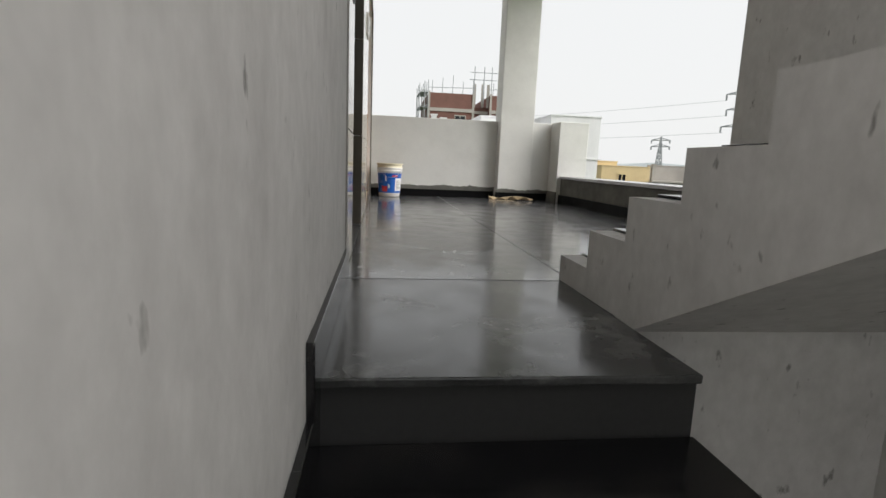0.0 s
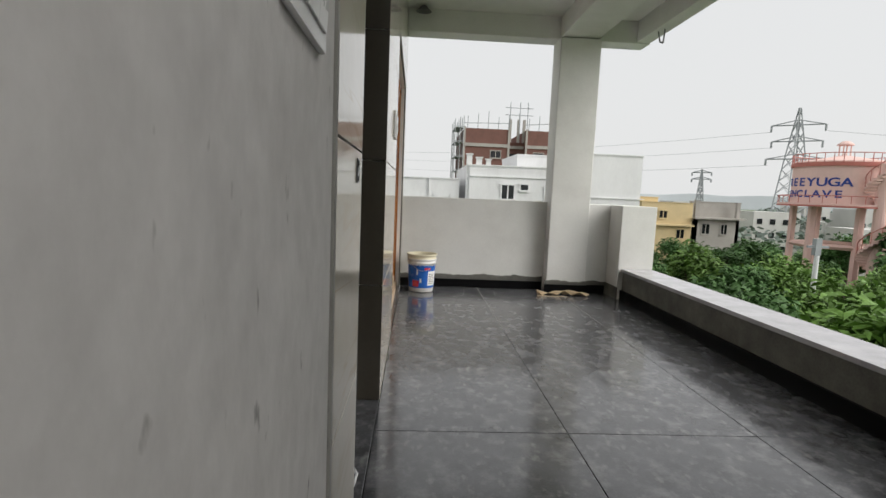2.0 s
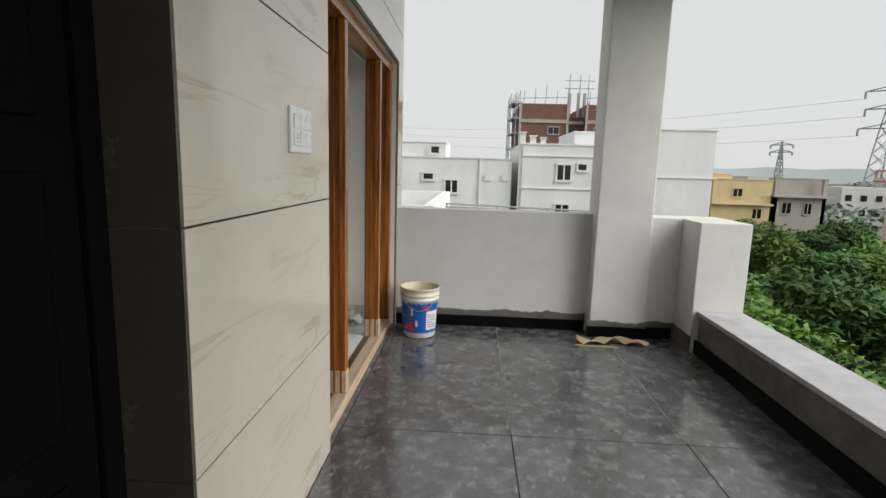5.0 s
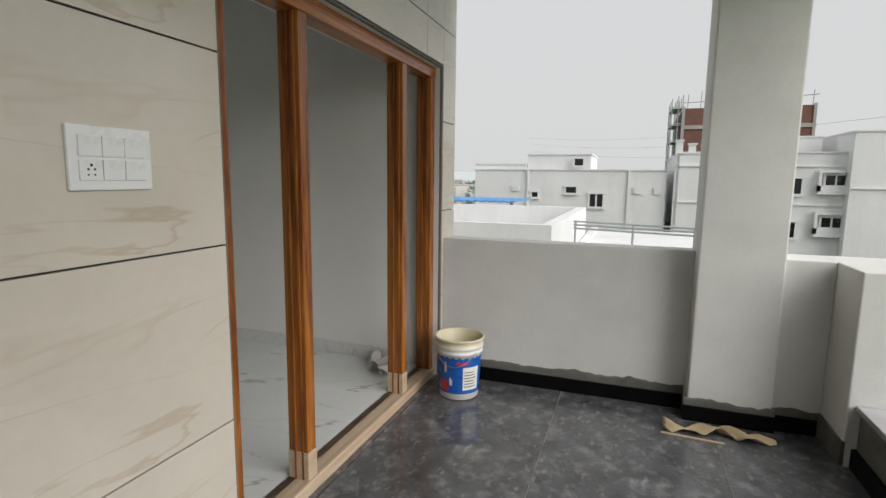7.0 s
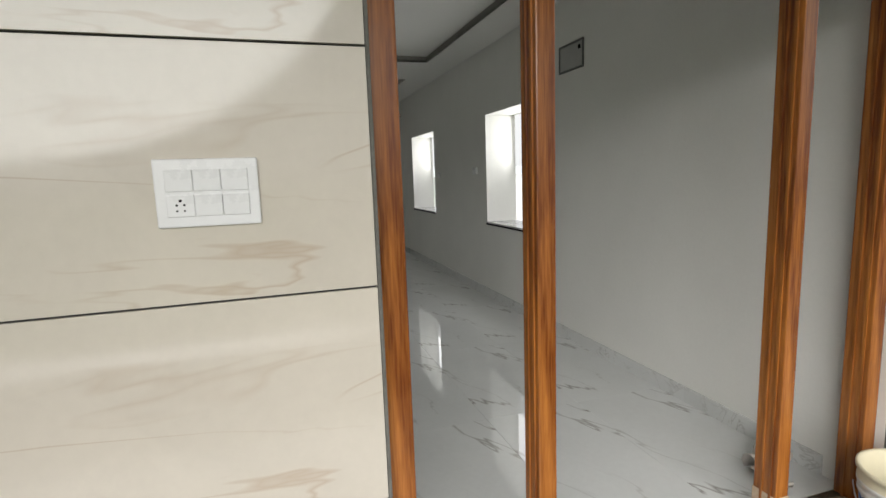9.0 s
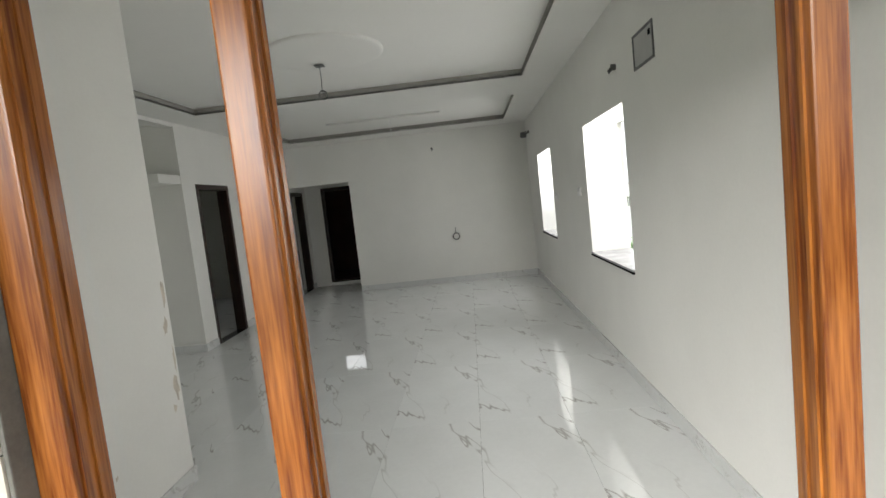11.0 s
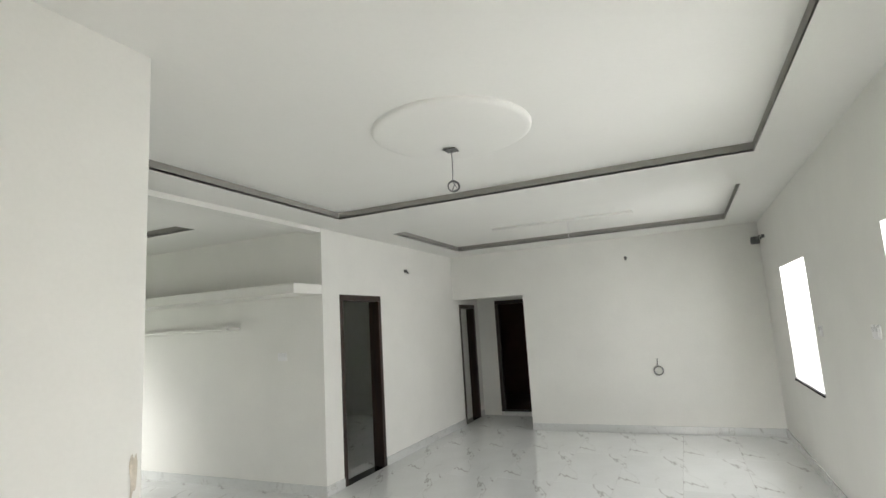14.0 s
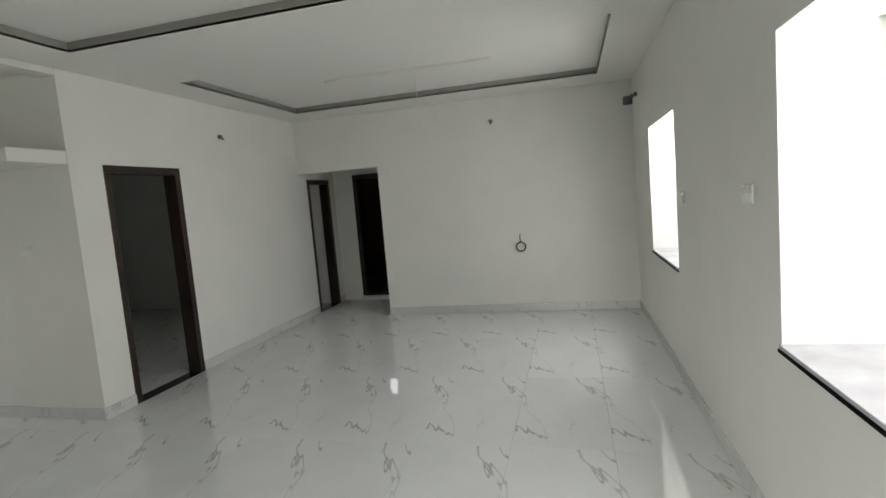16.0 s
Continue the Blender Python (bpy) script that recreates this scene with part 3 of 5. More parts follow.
# ---- switch plates ----
def switchboard(name, m, wide, high, rows, cols, label, socket=True):
    """A plate with rocker modules; local x along the wall, y up, z outwards."""
    s = new(name)
    bm = bmesh.new()
    add_box(bm, -wide / 2, wide / 2, -high / 2, high / 2, 0.0, 0.011, 0.004)
    part("plate", mesh_of(bm, "plate", PLASTIC), s)
    gx, gy = wide * 0.80 / cols, high * 0.74 / rows
    for r in range(rows):
        for c in range(cols):
            x, y = (c - (cols - 1) / 2) * gx, (r - (rows - 1) / 2) * gy
            bm = bmesh.new()
            vs = add_box(bm, -gx / 2 + 0.001, gx / 2 - 0.001, -gy / 2 + 0.004, gy / 2 - 0.004, 0.0, 0.004, 0.0012)
            sock = socket and r == 0 and c == 0
            if not sock:
                for v in bm.verts:
                    if v.co.z > 0.001:
                        v.co.z += 0.003 * (v.co.y / gy + 0.5)
            mod = part("socket" if sock else "rocker", mesh_of(bm, "module", PLASTIC), s, (x, y, 0.0112))
            if sock:
                bm = bmesh.new()
                for px, py, pr in ((0, 0.012, 0.0035), (-0.008, 0.002, 0.0028), (0.008, 0.002, 0.0028), (-0.008, -0.011, 0.0022), (0.008, -0.011, 0.0022)):
                    add_bar(bm, (px, py, 0.002), (px, py, 0.0046), pr, 10)
                part("pin_hole", mesh_of(bm, "pin_hole", BLACK), mod)
    s.matrix_basis = m
    return tagged(s, label, "switch")


EAST = Matrix(((0, 0, 1, 0), (1, 0, 0, 0), (0, 1, 0, 0), (0, 0, 0, 1)))
SOUTH = Matrix(((1, 0, 0, 0), (0, 0, -1, 0), (0, 1, 0, 0), (0, 0, 0, 1)))
switchboard("switchboard", Matrix.Translation((0.0005, 4.312, 1.443)) @ EAST, 0.222, 0.155, 2, 3, "white plastic switch plate with rockers and a socket")
switchboard("switchboard", Matrix.Translation((0.0005, 1.70, 1.309)) @ EAST, 0.22, 0.15, 2, 3, "white plastic switch plate on the grey plaster wall", False)
switchboard("switchboard", Matrix.Translation((-4.46, 6.7195, 1.50)) @ SOUTH, 0.14, 0.085, 1, 2, "small white switch plate between the windows", False)
switchboard("switchboard", Matrix.Translation((-5.86, 6.7195, 1.46)) @ SOUTH, 0.09, 0.085, 1, 1, "small white switch plate by the window", False)
switchboard("switchboard", Matrix.Translation((-5.1195, 1.72, 1.45)) @ EAST, 0.12, 0.085, 1, 2, "small white switch plate on the alcove wall", False)


# empty electrical box in the tiled wall
box_hole = new("electrical_box")
bm = bmesh.new()
for s in ((-0.03, -0.024, -0.045, 0.045), (0.024, 0.03, -0.045, 0.045), (-0.024, 0.024, 0.039, 0.045), (-0.024, 0.024, -0.045, -0.039)):
    add_box(bm, s[0], s[1], s[2], s[3], 0.0, 0.004)
part("rim", mesh_of(bm, "rim", GREYPL), box_hole)
bm = bmesh.new()
add_box(bm, -0.024, 0.024, -0.039, 0.039, 0.0, 0.0015)
part("back", mesh_of(bm, "back", BLACK), box_hole)
bm = bmesh.new()
add_bar(bm, (0, -0.02, 0.002), (0.008, 0.02, 0.007), 0.003)
part("wire", mesh_of(bm, "wire", PLASTIC), box_hole)
box_hole.matrix_basis = Matrix.Translation((0.0005, 2.335, 1.09)) @ EAST @ Matrix.Diagonal((0.6, 0.65, 0.8, 1))
tagged(box_hole, "small open black electrical box in the tiled wall", "electrical box")

# hatch outline high on the north wall
hatch = new("wall_hatch")
bm = bmesh.new()
for s in ((-0.175, -0.160, -0.105, 0.105), (0.160, 0.175, -0.105, 0.105), (-0.16, 0.16, 0.09, 0.105), (-0.16, 0.16, -0.105, -0.09)):
    add_box(bm, *s, 0.0, 0.008, 0.001)
part("frame", mesh_of(bm, "frame", GREYPL), hatch)
bm = bmesh.new()
add_box(bm, -0.159, 0.159, -0.089, 0.089, 0.0, 0.003)
part("panel", mesh_of(bm, "panel", material("grey_hatch_board", (0.45, 0.45, 0.44), 0.8, 0.08, 6, 70, 0.1)), hatch)
bm = bmesh.new()
add_box(bm, 0.105, 0.135, 0.035, 0.065, 0.0032, 0.009, 0.002)
part("latch", mesh_of(bm, "latch", BLACK), hatch)
hatch.matrix_basis = Matrix.Translation((-2.36, 6.7195, 2.335)) @ SOUTH
tagged(hatch, "square grey distribution hatch with a dark frame", "hatch")


# ---- paint bucket ----
CREAM = material("cream_bucket_plastic", (0.72, 0.66, 0.48), 0.4, 0.05, 5, 60, 0.05)
BWHITE = material("white_bucket_plastic", (0.78, 0.77, 0.74), 0.35, 0.05, 5, 60, 0.05, stain=(0.5, 0.47, 0.42), stain_amount=0.3, stain_scale=6)
BBLUE = material("blue_bucket_print", (0.01, 0.10, 0.42), 0.3, 0.1, 5, 60, 0.02)
BRED = material("red_bucket_print", (0.55, 0.03, 0.05), 0.3, 0.1, 5, 60, 0.02)
bucket = new("paint_bucket")
H0 = 0.40


def bucket_r(z):
    return 0.128 + 0.022 * z / H0


bm = bmesh.new()
prof = [(0.0, 0.004), (0.118, 0.004), (0.126, 0.012), (bucket_r(0.3), 0.30), (0.152, 0.302), (0.152, 0.318), (0.147, 0.32), (0.148, 0.335), (0.155, 0.337), (0.156, 0.352), (0.150, 0.355), (0.151, 0.385), (0.160, 0.388), (0.161, 0.40), (0.155, 0.402), (0.146, 0.396), (0.117, 0.02), (0.0, 0.016)]
lathe(bm, prof, 40)
bmesh.ops.remove_doubles(bm, verts=bm.verts, dist=1e-5)
for f in bm.faces:
    c = f.calc_center_median()
    if c.z > 0.353 or math.hypot(c.x, c.y) < bucket_r(c.z) - 0.005 and c.z > 0.014:
        f.material_index = 1
part("body", mesh_of(bm, "bucket_body", (BWHITE, CREAM), True), bucket)


def wrap(name, a0, a1, z0, z1, mat, out=0.0012, n=14, wavy=0.0):
    """A printed sheet lying round the bucket between two angles."""
    bm = bmesh.new()
    rows = []
    for k in range(n + 1):
        a = radians(a0 + (a1 - a0) * k / n)
        lo, hi = z0, z1 + wavy * math.sin(k * 1.7)
        rows.append([bm.verts.new(((bucket_r(z) + o) * math.cos(a), (bucket_r(z) + o) * math.sin(a), z)) for z, o in ((lo, out), (hi, out), (hi, -0.001), (lo, -0.001))])
    for p, q in zip(rows, rows[1:]):
        for j in range(4):
            bm.faces.new((p[j], q[j], q[(j + 1) % 4], p[(j + 1) % 4]))
    bmesh.ops.recalc_face_normals(bm, faces=bm.faces)
    part(name, mesh_of(bm, name, mat), bucket)


wrap("print", -175, 5, 0.05, 0.285, BBLUE, 0.0012, 40, 0.006)
wrap("label_sheet", -62, -15, 0.075, 0.225, BWHITE, 0.0022)
wrap("badge", -132, -102, 0.065, 0.13, BRED, 0.0022, 8, 0.004)
wrap("mark", -98, -90, 0.105, 0.15, BWHITE, 0.0024, 4, 0.01)
wrap("mark", -112, -106, 0.19, 0.25, BWHITE, 0.0024, 4, 0.01)
wrap("mark", -78, -50, 0.24, 0.262, BRED, 0.0024, 8, 0.004)
for k in range(6):
    wrap("text_bar", -58, -24 - (k % 3) * 3, 0.095 + k * 0.019, 0.101 + k * 0.019, GREYPL, 0.003, 6)
bm = bmesh.new()
for k in range(18):
    a, b = radians(-140 + k * 6), radians(-134 + k * 6)
    za, zb = 0.325 - 0.09 * math.sin(math.pi * k / 18), 0.325 - 0.09 * math.sin(math.pi * (k + 1) / 18)
    add_bar(bm, (0.164 * math.cos(a), 0.164 * math.sin(a), za), (0.164 * math.cos(b), 0.164 * math.sin(b), zb), 0.0022, 6)
part("handle", mesh_of(bm, "handle", STEEL), bucket)
bucket.location = (0.232, 6.47, 0.0)
tagged(bucket, "white plastic paint bucket with blue printed label, open", "bucket")

# ---- crumpled packing paper ----
PAPER = material("brown_packing_paper", (0.52, 0.40, 0.25), 0.85, 0.12, 8, 60, 0.3)


def crumpled(name, length, wide, lift, seed, mat, label):
    rng = random.Random(seed)
    bm = bmesh.new()
    n, m = 36, 6
    grid = []
    ph = [rng.uniform(0, 6) for _ in range(4)]
    for i in range(n + 1):
        u = i / n
        row = []
        for j in range(m + 1):
            v = j / m - 0.5
            w = wide * (0.75 + 0.25 * math.sin(u * 17 + ph[0]))
            z = lift * abs(math.sin(u * 11 + ph[1] + 2.2 * v)) * (0.4 + 0.6 * abs(math.sin(u * 4 + ph[2]))) + 0.004
            row.append(bm.verts.new(((u - 0.5) * length, v * w + 0.02 * math.sin(u * 9 + ph[3]), z + rng.uniform(0, 0.004))))
        grid.append(row)
    for a, b in zip(grid, grid[1:]):
        for j in range(m):
            bm.faces.new((a[j], b[j], b[j + 1], a[j + 1]))
    ob = new(name, mesh_of(bm, name, mat, True))
    md = ob.modifiers.new("sheet", "SOLIDIFY")
    md.thickness = 0.002
    return tagged(ob, label, "paper", kind="")


p = crumpled("paper_strip", 0.56, 0.10, 0.05, 3, PAPER, "twisted strip of brown packing paper on the floor")
p.matrix_basis = pose(1.755, 6.45, 0.0, 0, 0, 0)
p = crumpled("paper_scrap", 0.30, 0.16, 0.09, 5, material("grey_dusty_paper", (0.5, 0.47, 0.43), 0.9, 0.1, 8, 60, 0.3), "crumpled grey paper scrap on the hall floor")
p.matrix_basis = pose(-0.36, 6.52, 0.062, 0, 0, -50)
bm = bmesh.new()
add_box(bm, -0.16, 0.16, -0.008, 0.008, 0.0, 0.006, 0.001)
stick = part("wood_splinter", mesh_of(bm, "wood_splinter", PAPER), None, (1.62, 6.37, 0.0))
stick.rotation_euler = (0, 0, radians(-4))
tagged(stick, "thin flat wooden splinter on the balcony floor", "stick")


# ---- wires and fittings ----
def wire(name, points, r, mat, label, category, ring=None):
    """A bent wire, as a tube along points, and a coil at its end."""
    bm = bmesh.new()
    for a, b in zip(points, points[1:]):
        add_bar(bm, a, b, r, 6)
    if ring:
        c, rad, normal = ring
        q = Vector(normal).to_track_quat("Z", "Y").to_matrix()
        for turn in range(3):
            loop = [Vector(c) + q @ Vector((rad * (1 + 0.06 * turn) * math.cos(a * math.pi / 8), rad * (1 + 0.06 * turn) * math.sin(a * math.pi / 8), 0.006 * turn)) for a in range(17)]
            for a, b in zip(loop, loop[1:]):
                add_bar(bm, a, b, r, 6)
    return tagged(part(name, mesh_of(bm, name, mat)), label, category)


wire("wire_coil", [(-8.555, 5.30, 1.06), (-8.55, 5.295, 1.0), (-8.55, 5.30, 0.95)], 0.006, GREYPL, "black cable coil hanging from the white end wall", "cable", ((-8.545, 5.305, 0.895), 0.055, (1, 0, 0.1)))
wire("ceiling_wire", [(-3.72, 4.43, 2.838), (-3.722, 4.432, 2.75), (-3.718, 4.428, 2.62)], 0.0032, GREYPL, "grey lamp wire hanging from the ceiling tray", "cable", ((-3.72, 4.43, 2.585), 0.035, (0.8, 0.5, 0.1)))
wire("ceiling_wire", [(-3.72, 4.43, 2.615), (-3.75, 4.45, 2.57), (-3.71, 4.42, 2.55), (-3.70, 4.45, 2.60)], 0.003, GREYPL, "dark wire ends tied below the ceiling wire", "cable")
bm = bmesh.new()
add_box(bm, -0.04, 0.04, -0.04, 0.04, -0.006, 0.0, 0.002)
tagged(part("ceiling_rose", mesh_of(bm, "ceiling_rose", GREYPL), None, (-3.72, 4.43, 2.838)), "small dark wire outlet in the ceiling tray", "outlet")
wire("ceiling_wire", [(-6.95, 4.55, 2.87), (-6.95, 4.552, 2.72), (-6.948, 4.55, 2.60)], 0.004, PLASTIC, "thin white wire hanging from the far ceiling tray", "cable")


def spotlight(at, out):
    """A stub conduit elbow where a wall lamp will go."""
    bm = bmesh.new()
    a = Vector(at)
    o = Vector(out)
    add_bar(bm, a, a + o * 0.03, 0.022, 12)
    add_bar(bm, a + o * 0.02, a + o * 0.05 + Vector((0, 0, -0.03)), 0.012, 8)
    add_bar(bm, a + o * 0.03, a + o * 0.06 + Vector((0.01, 0.01, -0.045)), 0.004, 6)
    tagged(part("wall_outlet", mesh_of(bm, "wall_outlet", GREYPL)), "small wall lamp outlet with loose wire ends", "outlet", "wall lamp outlets")


for at, out in (((-8.565, 5.03, 2.50), (1, 0, 0)), ((-6.95, 2.265, 2.46), (0, 1, 0)), ((-8.1, 6.72, 2.55), (0, -1, 0)), ((-2.95, 6.72, 2.36), (0, -1, 0))):
    spotlight(at, out)
bm = bmesh.new()
lathe(bm, [(0.0, 0.0), (0.05, 0.0), (0.055, 0.02), (0.05, 0.09), (0.0, 0.1)], 16)
add_bar(bm, (0.0, 0.0, 0.05), (0.10, 0.04, 0.09), 0.012)
vent_ob = part("drain_pipe_stub", mesh_of(bm, "drain_pipe_stub", GREYPL), None, (-8.47, 6.66, 2.50))
tagged(vent_ob, "dark pipe stub high in the hall corner", "pipe")
bm = bmesh.new()
lathe(bm, [(0.0, 0.0), (0.03, -0.005), (0.045, -0.03), (0.075, -0.055), (0.08, -0.06), (0.07, -0.058), (0.03, -0.035), (0.0, -0.03)], 20)
tagged(part("porch_lamp", mesh_of(bm, "porch_lamp", GREYPL, True), None, (0.16, 6.62, 2.719 + 0.23)), "small grey ceiling lamp holder on the balcony soffit", "lamp")
wire("cable_loop", [(2.50, 6.3, 2.73), (2.51, 6.27, 2.62), (2.52, 6.22, 2.60), (2.51, 6.18, 2.72)], 0.008, GREYPL, "short loop of reinforcement wire under the slab edge", "wire")
wire("floor_cable", [(-0.10, 2.62, 0.008), (-0.04, 2.70, 0.008), (-0.03, 2.82, 0.02), (-0.08, 2.95, 0.008), (-0.12, 3.1, 0.008)], 0.005, PLASTIC, "loose white cable on the recess floor", "cable")

# medallion and slot strip on the trays
bm = bmesh.new()
lathe(bm, [(0.0, -0.026), (0.45, -0.026), (0.475, -0.023), (0.488, -0.015), (0.49, 0.0)], 64)
structure(part("ceiling_medallion", mesh_of(bm, "ceiling_medallion", CEIL, True), None, (-3.48, 4.54, 2.8725)), "round raised white gypsum medallion on the ceiling", "ceiling")
boxes("ceiling_strip", [(-7.02, -6.90, 3.6, 5.3, 2.845, 2.8725)], CEIL, "long narrow raised strip on the ceiling tray", "ceiling", 0.004)

boxes("beam_alcove", [(-5.118, -2.022, 2.115, 2.262, 2.752, 2.799)], WHITE, "shallow white beam at the mouth of the dining alcove", "beam", 0.003)

# loft shelf and lower ledge in the alcove
boxes("loft_shelf", [(-5.12, -4.68, -1.9, 2.26, 2.09, 2.19), (-4.68, -2.6, -1.9, -1.45, 2.09, 2.19)], WHITE, "white concrete loft shelf round the alcove", "shelf", 0.006)
boxes("wall_shelf", [(-5.12, -4.93, -1.9, 1.10, 1.77, 1.80)], WHITE, "thin white concrete wall shelf in the alcove", "shelf", 0.003)
# window sills
for w in WIN:
    boxes("window_sill", [(w[0] + 0.002, w[1] - 0.002, N0 - 0.012, N1 - 0.01, WZ0 + 0.001, WZ0 + 0.018)], SILLSTONE, "grey granite sill with a dark front edge", "window sill", 0.003)
    boxes("trim_sill_edge", [(w[0] - 0.004, w[1] + 0.004, N0 - 0.014, N0 - 0.001, WZ0 - 0.014, WZ0)], BLACK, "dark edge under the window sill", "trim")

# skirting of the hall
bm = bmesh.new()
for s in ((-8.565, -0.25, N0 - 0.012, N0), (-8.565, -8.553, 3.455, N0 - 0.012), (-8.565, D[0], 2.265, 2.277), (D[1], -5.108, 2.265, 2.277), (-5.12, -5.108, -1.9, 2.265), (-5.108, -2.05, -1.9, -1.888),
          (-2.02, -0.245, 3.8, 3.812), (-2.032, -2.02, -1.88, 3.812), (-9.68, -8.76, 3.448, 3.46), (-9.67, -9.5, 2.265, 2.277), (-8.79, -8.567, 2.265, 2.277)):
    L = max(s[1] - s[0], s[3] - s[2])
    n = max(1, round(L / 0.8))
    for k in range(n):
        if s[1] - s[0] > s[3] - s[2]:
            a, b = s[0] + L * k / n, s[0] + L * (k + 1) / n
            add_box(bm, a + 0.0008, b - 0.0008, s[2], s[3], 0.05, 0.155, 0.002)
        else:
            a, b = s[2] + L * k / n, s[2] + L * (k + 1) / n
            add_box(bm, s[0], s[1], a + 0.0008, b - 0.0008, 0.05, 0.155, 0.002)
structure(part("baseboard_hall", mesh_of(bm, "baseboard_hall", SKIRT)), "white marble look skirting tiles round the hall", "baseboard")

# ---- outside ----
GROUNDZ = -10.0
GRASS = material("rough_green_ground", (0.075, 0.13, 0.035), 0.95, 0.4, 0.15, 2.5, 0.0, stain=(0.20, 0.15, 0.10), stain_amount=0.6, stain_scale=0.06)
LEAF = material("tree_leaves", (0.115, 0.215, 0.038), 0.6, 0.35, 0.5, 4, 0.0, each=0.35, spec=0.3)
LEAF2 = material("tree_leaves_dark", (0.065, 0.14, 0.038), 0.65, 0.35, 0.5, 4, 0.0, each=0.3, spec=0.3)
BARK = material("tree_bark", (0.13, 0.10, 0.07), 0.95, 0.25, 4, 30, 0.5)
# distance haze is mixed into the far tree and hill colours
FARGREEN = material("haze_tinted_far_trees", (0.17, 0.21, 0.18), 0.95, 0.3, 0.1, 0.8, 0.0)
FARHILL = material("haze_tinted_far_hills", (0.50, 0.53, 0.55), 1.0, 0.06, 0.004, 0.03, 0.0)
HOUSEW = material("whitewashed_render", (0.70, 0.70, 0.70), 0.9, 0.07, 0.6, 8, 0.1, stain=(0.42, 0.42, 0.41), stain_amount=0.4, stain_scale=0.35, stretch=(1, 1, 0.4))
# brick red desaturated, so the air's haze lies in the colour
BRICK = material("haze_dulled_raw_brick", (0.17, 0.085, 0.068), 0.95, 0.2, 0.8, 6, 0.2)
CONC = material("raw_concrete_frame", (0.36, 0.34, 0.31), 0.95, 0.12, 0.8, 8, 0.2)
YELLOW = material("yellow_house_paint", (0.58, 0.46, 0.26), 0.9, 0.1, 0.7, 8, 0.1)
PINK = material("pink_tank_paint", (0.72, 0.50, 0.45), 0.85, 0.07, 0.4, 6, 0.05)
PINKRED = material("red_tank_band", (0.46, 0.16, 0.13), 0.8, 0.1, 0.6, 6, 0.05)
LETTER = material("blue_sign_paint", (0.03, 0.06, 0.28), 0.8, 0.15, 2, 10, 0.0)
DARKGLASS = material("dark_window_glass", (0.012, 0.014, 0.016), 0.12, 0.2, 1, 8, 0.0)
GALV = material("galvanised_lattice", (0.30, 0.32, 0.33), 0.6, 0.1, 2, 10, 0.0)
BLUE = material("blue_roof_sheet", (0.10, 0.30, 0.62), 0.5, 0.1, 1, 10, 0.05)

bm = bmesh.new()
n = 60
for s, z in ((2500, GROUNDZ),):
    vs = [bm.verts.new((s * math.cos(2 * math.pi * k / n), s * math.sin(2 * math.pi * k / n), z)) for k in range(n)]
    bm.faces.new(vs)
structure(part("ground", mesh_of(bm, "ground", GRASS)), "green scrubby open ground with bare earth patches", "ground")
# body of the storeys below
boxes("wall_storeys_below", [(-10.2, 2.6, -3.2, 6.95, GROUNDZ, -3.2)], OUTWHITE, "white rendered storeys below the flat", "building")


def window_part(owner, x, z, w, h, y, mat):
    """A window with its frame, sill, mullion and dark glass, as a part of a house."""
    bm = bmesh.new()
    add_box(bm, -w / 2 - 0.12, w / 2 + 0.12, -0.10, -0.02, h / 2, h / 2 + 0.12)
    add_box(bm, -w / 2 - 0.12, w / 2 + 0.12, -0.12, -0.02, -h / 2 - 0.14, -h / 2)
    add_box(bm, -w / 2 - 0.1, -w / 2, -0.06, -0.02, -h / 2, h / 2)
    add_box(bm, w / 2, w / 2 + 0.1, -0.06, -0.02, -h / 2, h / 2)
    if w > 0.6:
        add_box(bm, -0.04, 0.04, -0.05, -0.02, -h / 2, h / 2)
    add_box(bm, -w / 2, w / 2, -0.03, 0.15, -h / 2, h / 2, 0.0, 1)
    part("window", mesh_of(bm, "window", (mat, DARKGLASS)), owner, (x, y, z))


def house(name, blocks, wins, mat, label, recesses=(), y=0.0, trims=()):
    """A rendered house: wall blocks, parapet copings, windows with frames, recessed balconies."""
    h = new(name)
    tagged(h, label, "building")
    bm = bmesh.new()
    for x0, x1, y0, y1, z1 in blocks:
        add_box(bm, x0, x1, y0, y1, GROUNDZ, z1)
    part("wall", mesh_of(bm, "wall", mat), h)
    bm = bmesh.new()
    for x0, x1, y0, y1, z1 in blocks:
        add_box(bm, x0 - 0.06, x1 + 0.06, y0 - 0.06, y0 + 0.18, z1, z1 + 0.08)
        add_box(bm, x0 - 0.06, x0 + 0.18, y0 + 0.18, y1, z1, z1 + 0.08)
        add_box(bm, x1 - 0.18, x1 + 0.06, y0 + 0.18, y1, z1, z1 + 0.08)
    for t in trims:
        add_box(bm, *t)
    part("coping", mesh_of(bm, "coping", mat), h)
    for x, z, w, hh in wins:
        window_part(h, x, z, w, hh, y, mat)
    for x0, x1, z0, z1 in recesses:
        bf = bmesh.new()
        for s in ((x0 - 0.12, x0, z0, z1), (x1, x1 + 0.12, z0, z1), (x0 - 0.12, x1 + 0.12, z1, z1 + 0.15), (x0 - 0.12, x1 + 0.12, z0 - 0.15, z0 + 0.3)):
            add_box(bf, s[0], s[1], y - 0.3, y - 0.02, s[2], s[3])
        part("balcony_surround", mesh_of(bf, "balcony_surround", mat), h)
        window_part(h, (x0 + x1) / 2 + 0.1, (z0 + z1) / 2 + 0.1, 0.9, 0.5, y, mat)
    return h


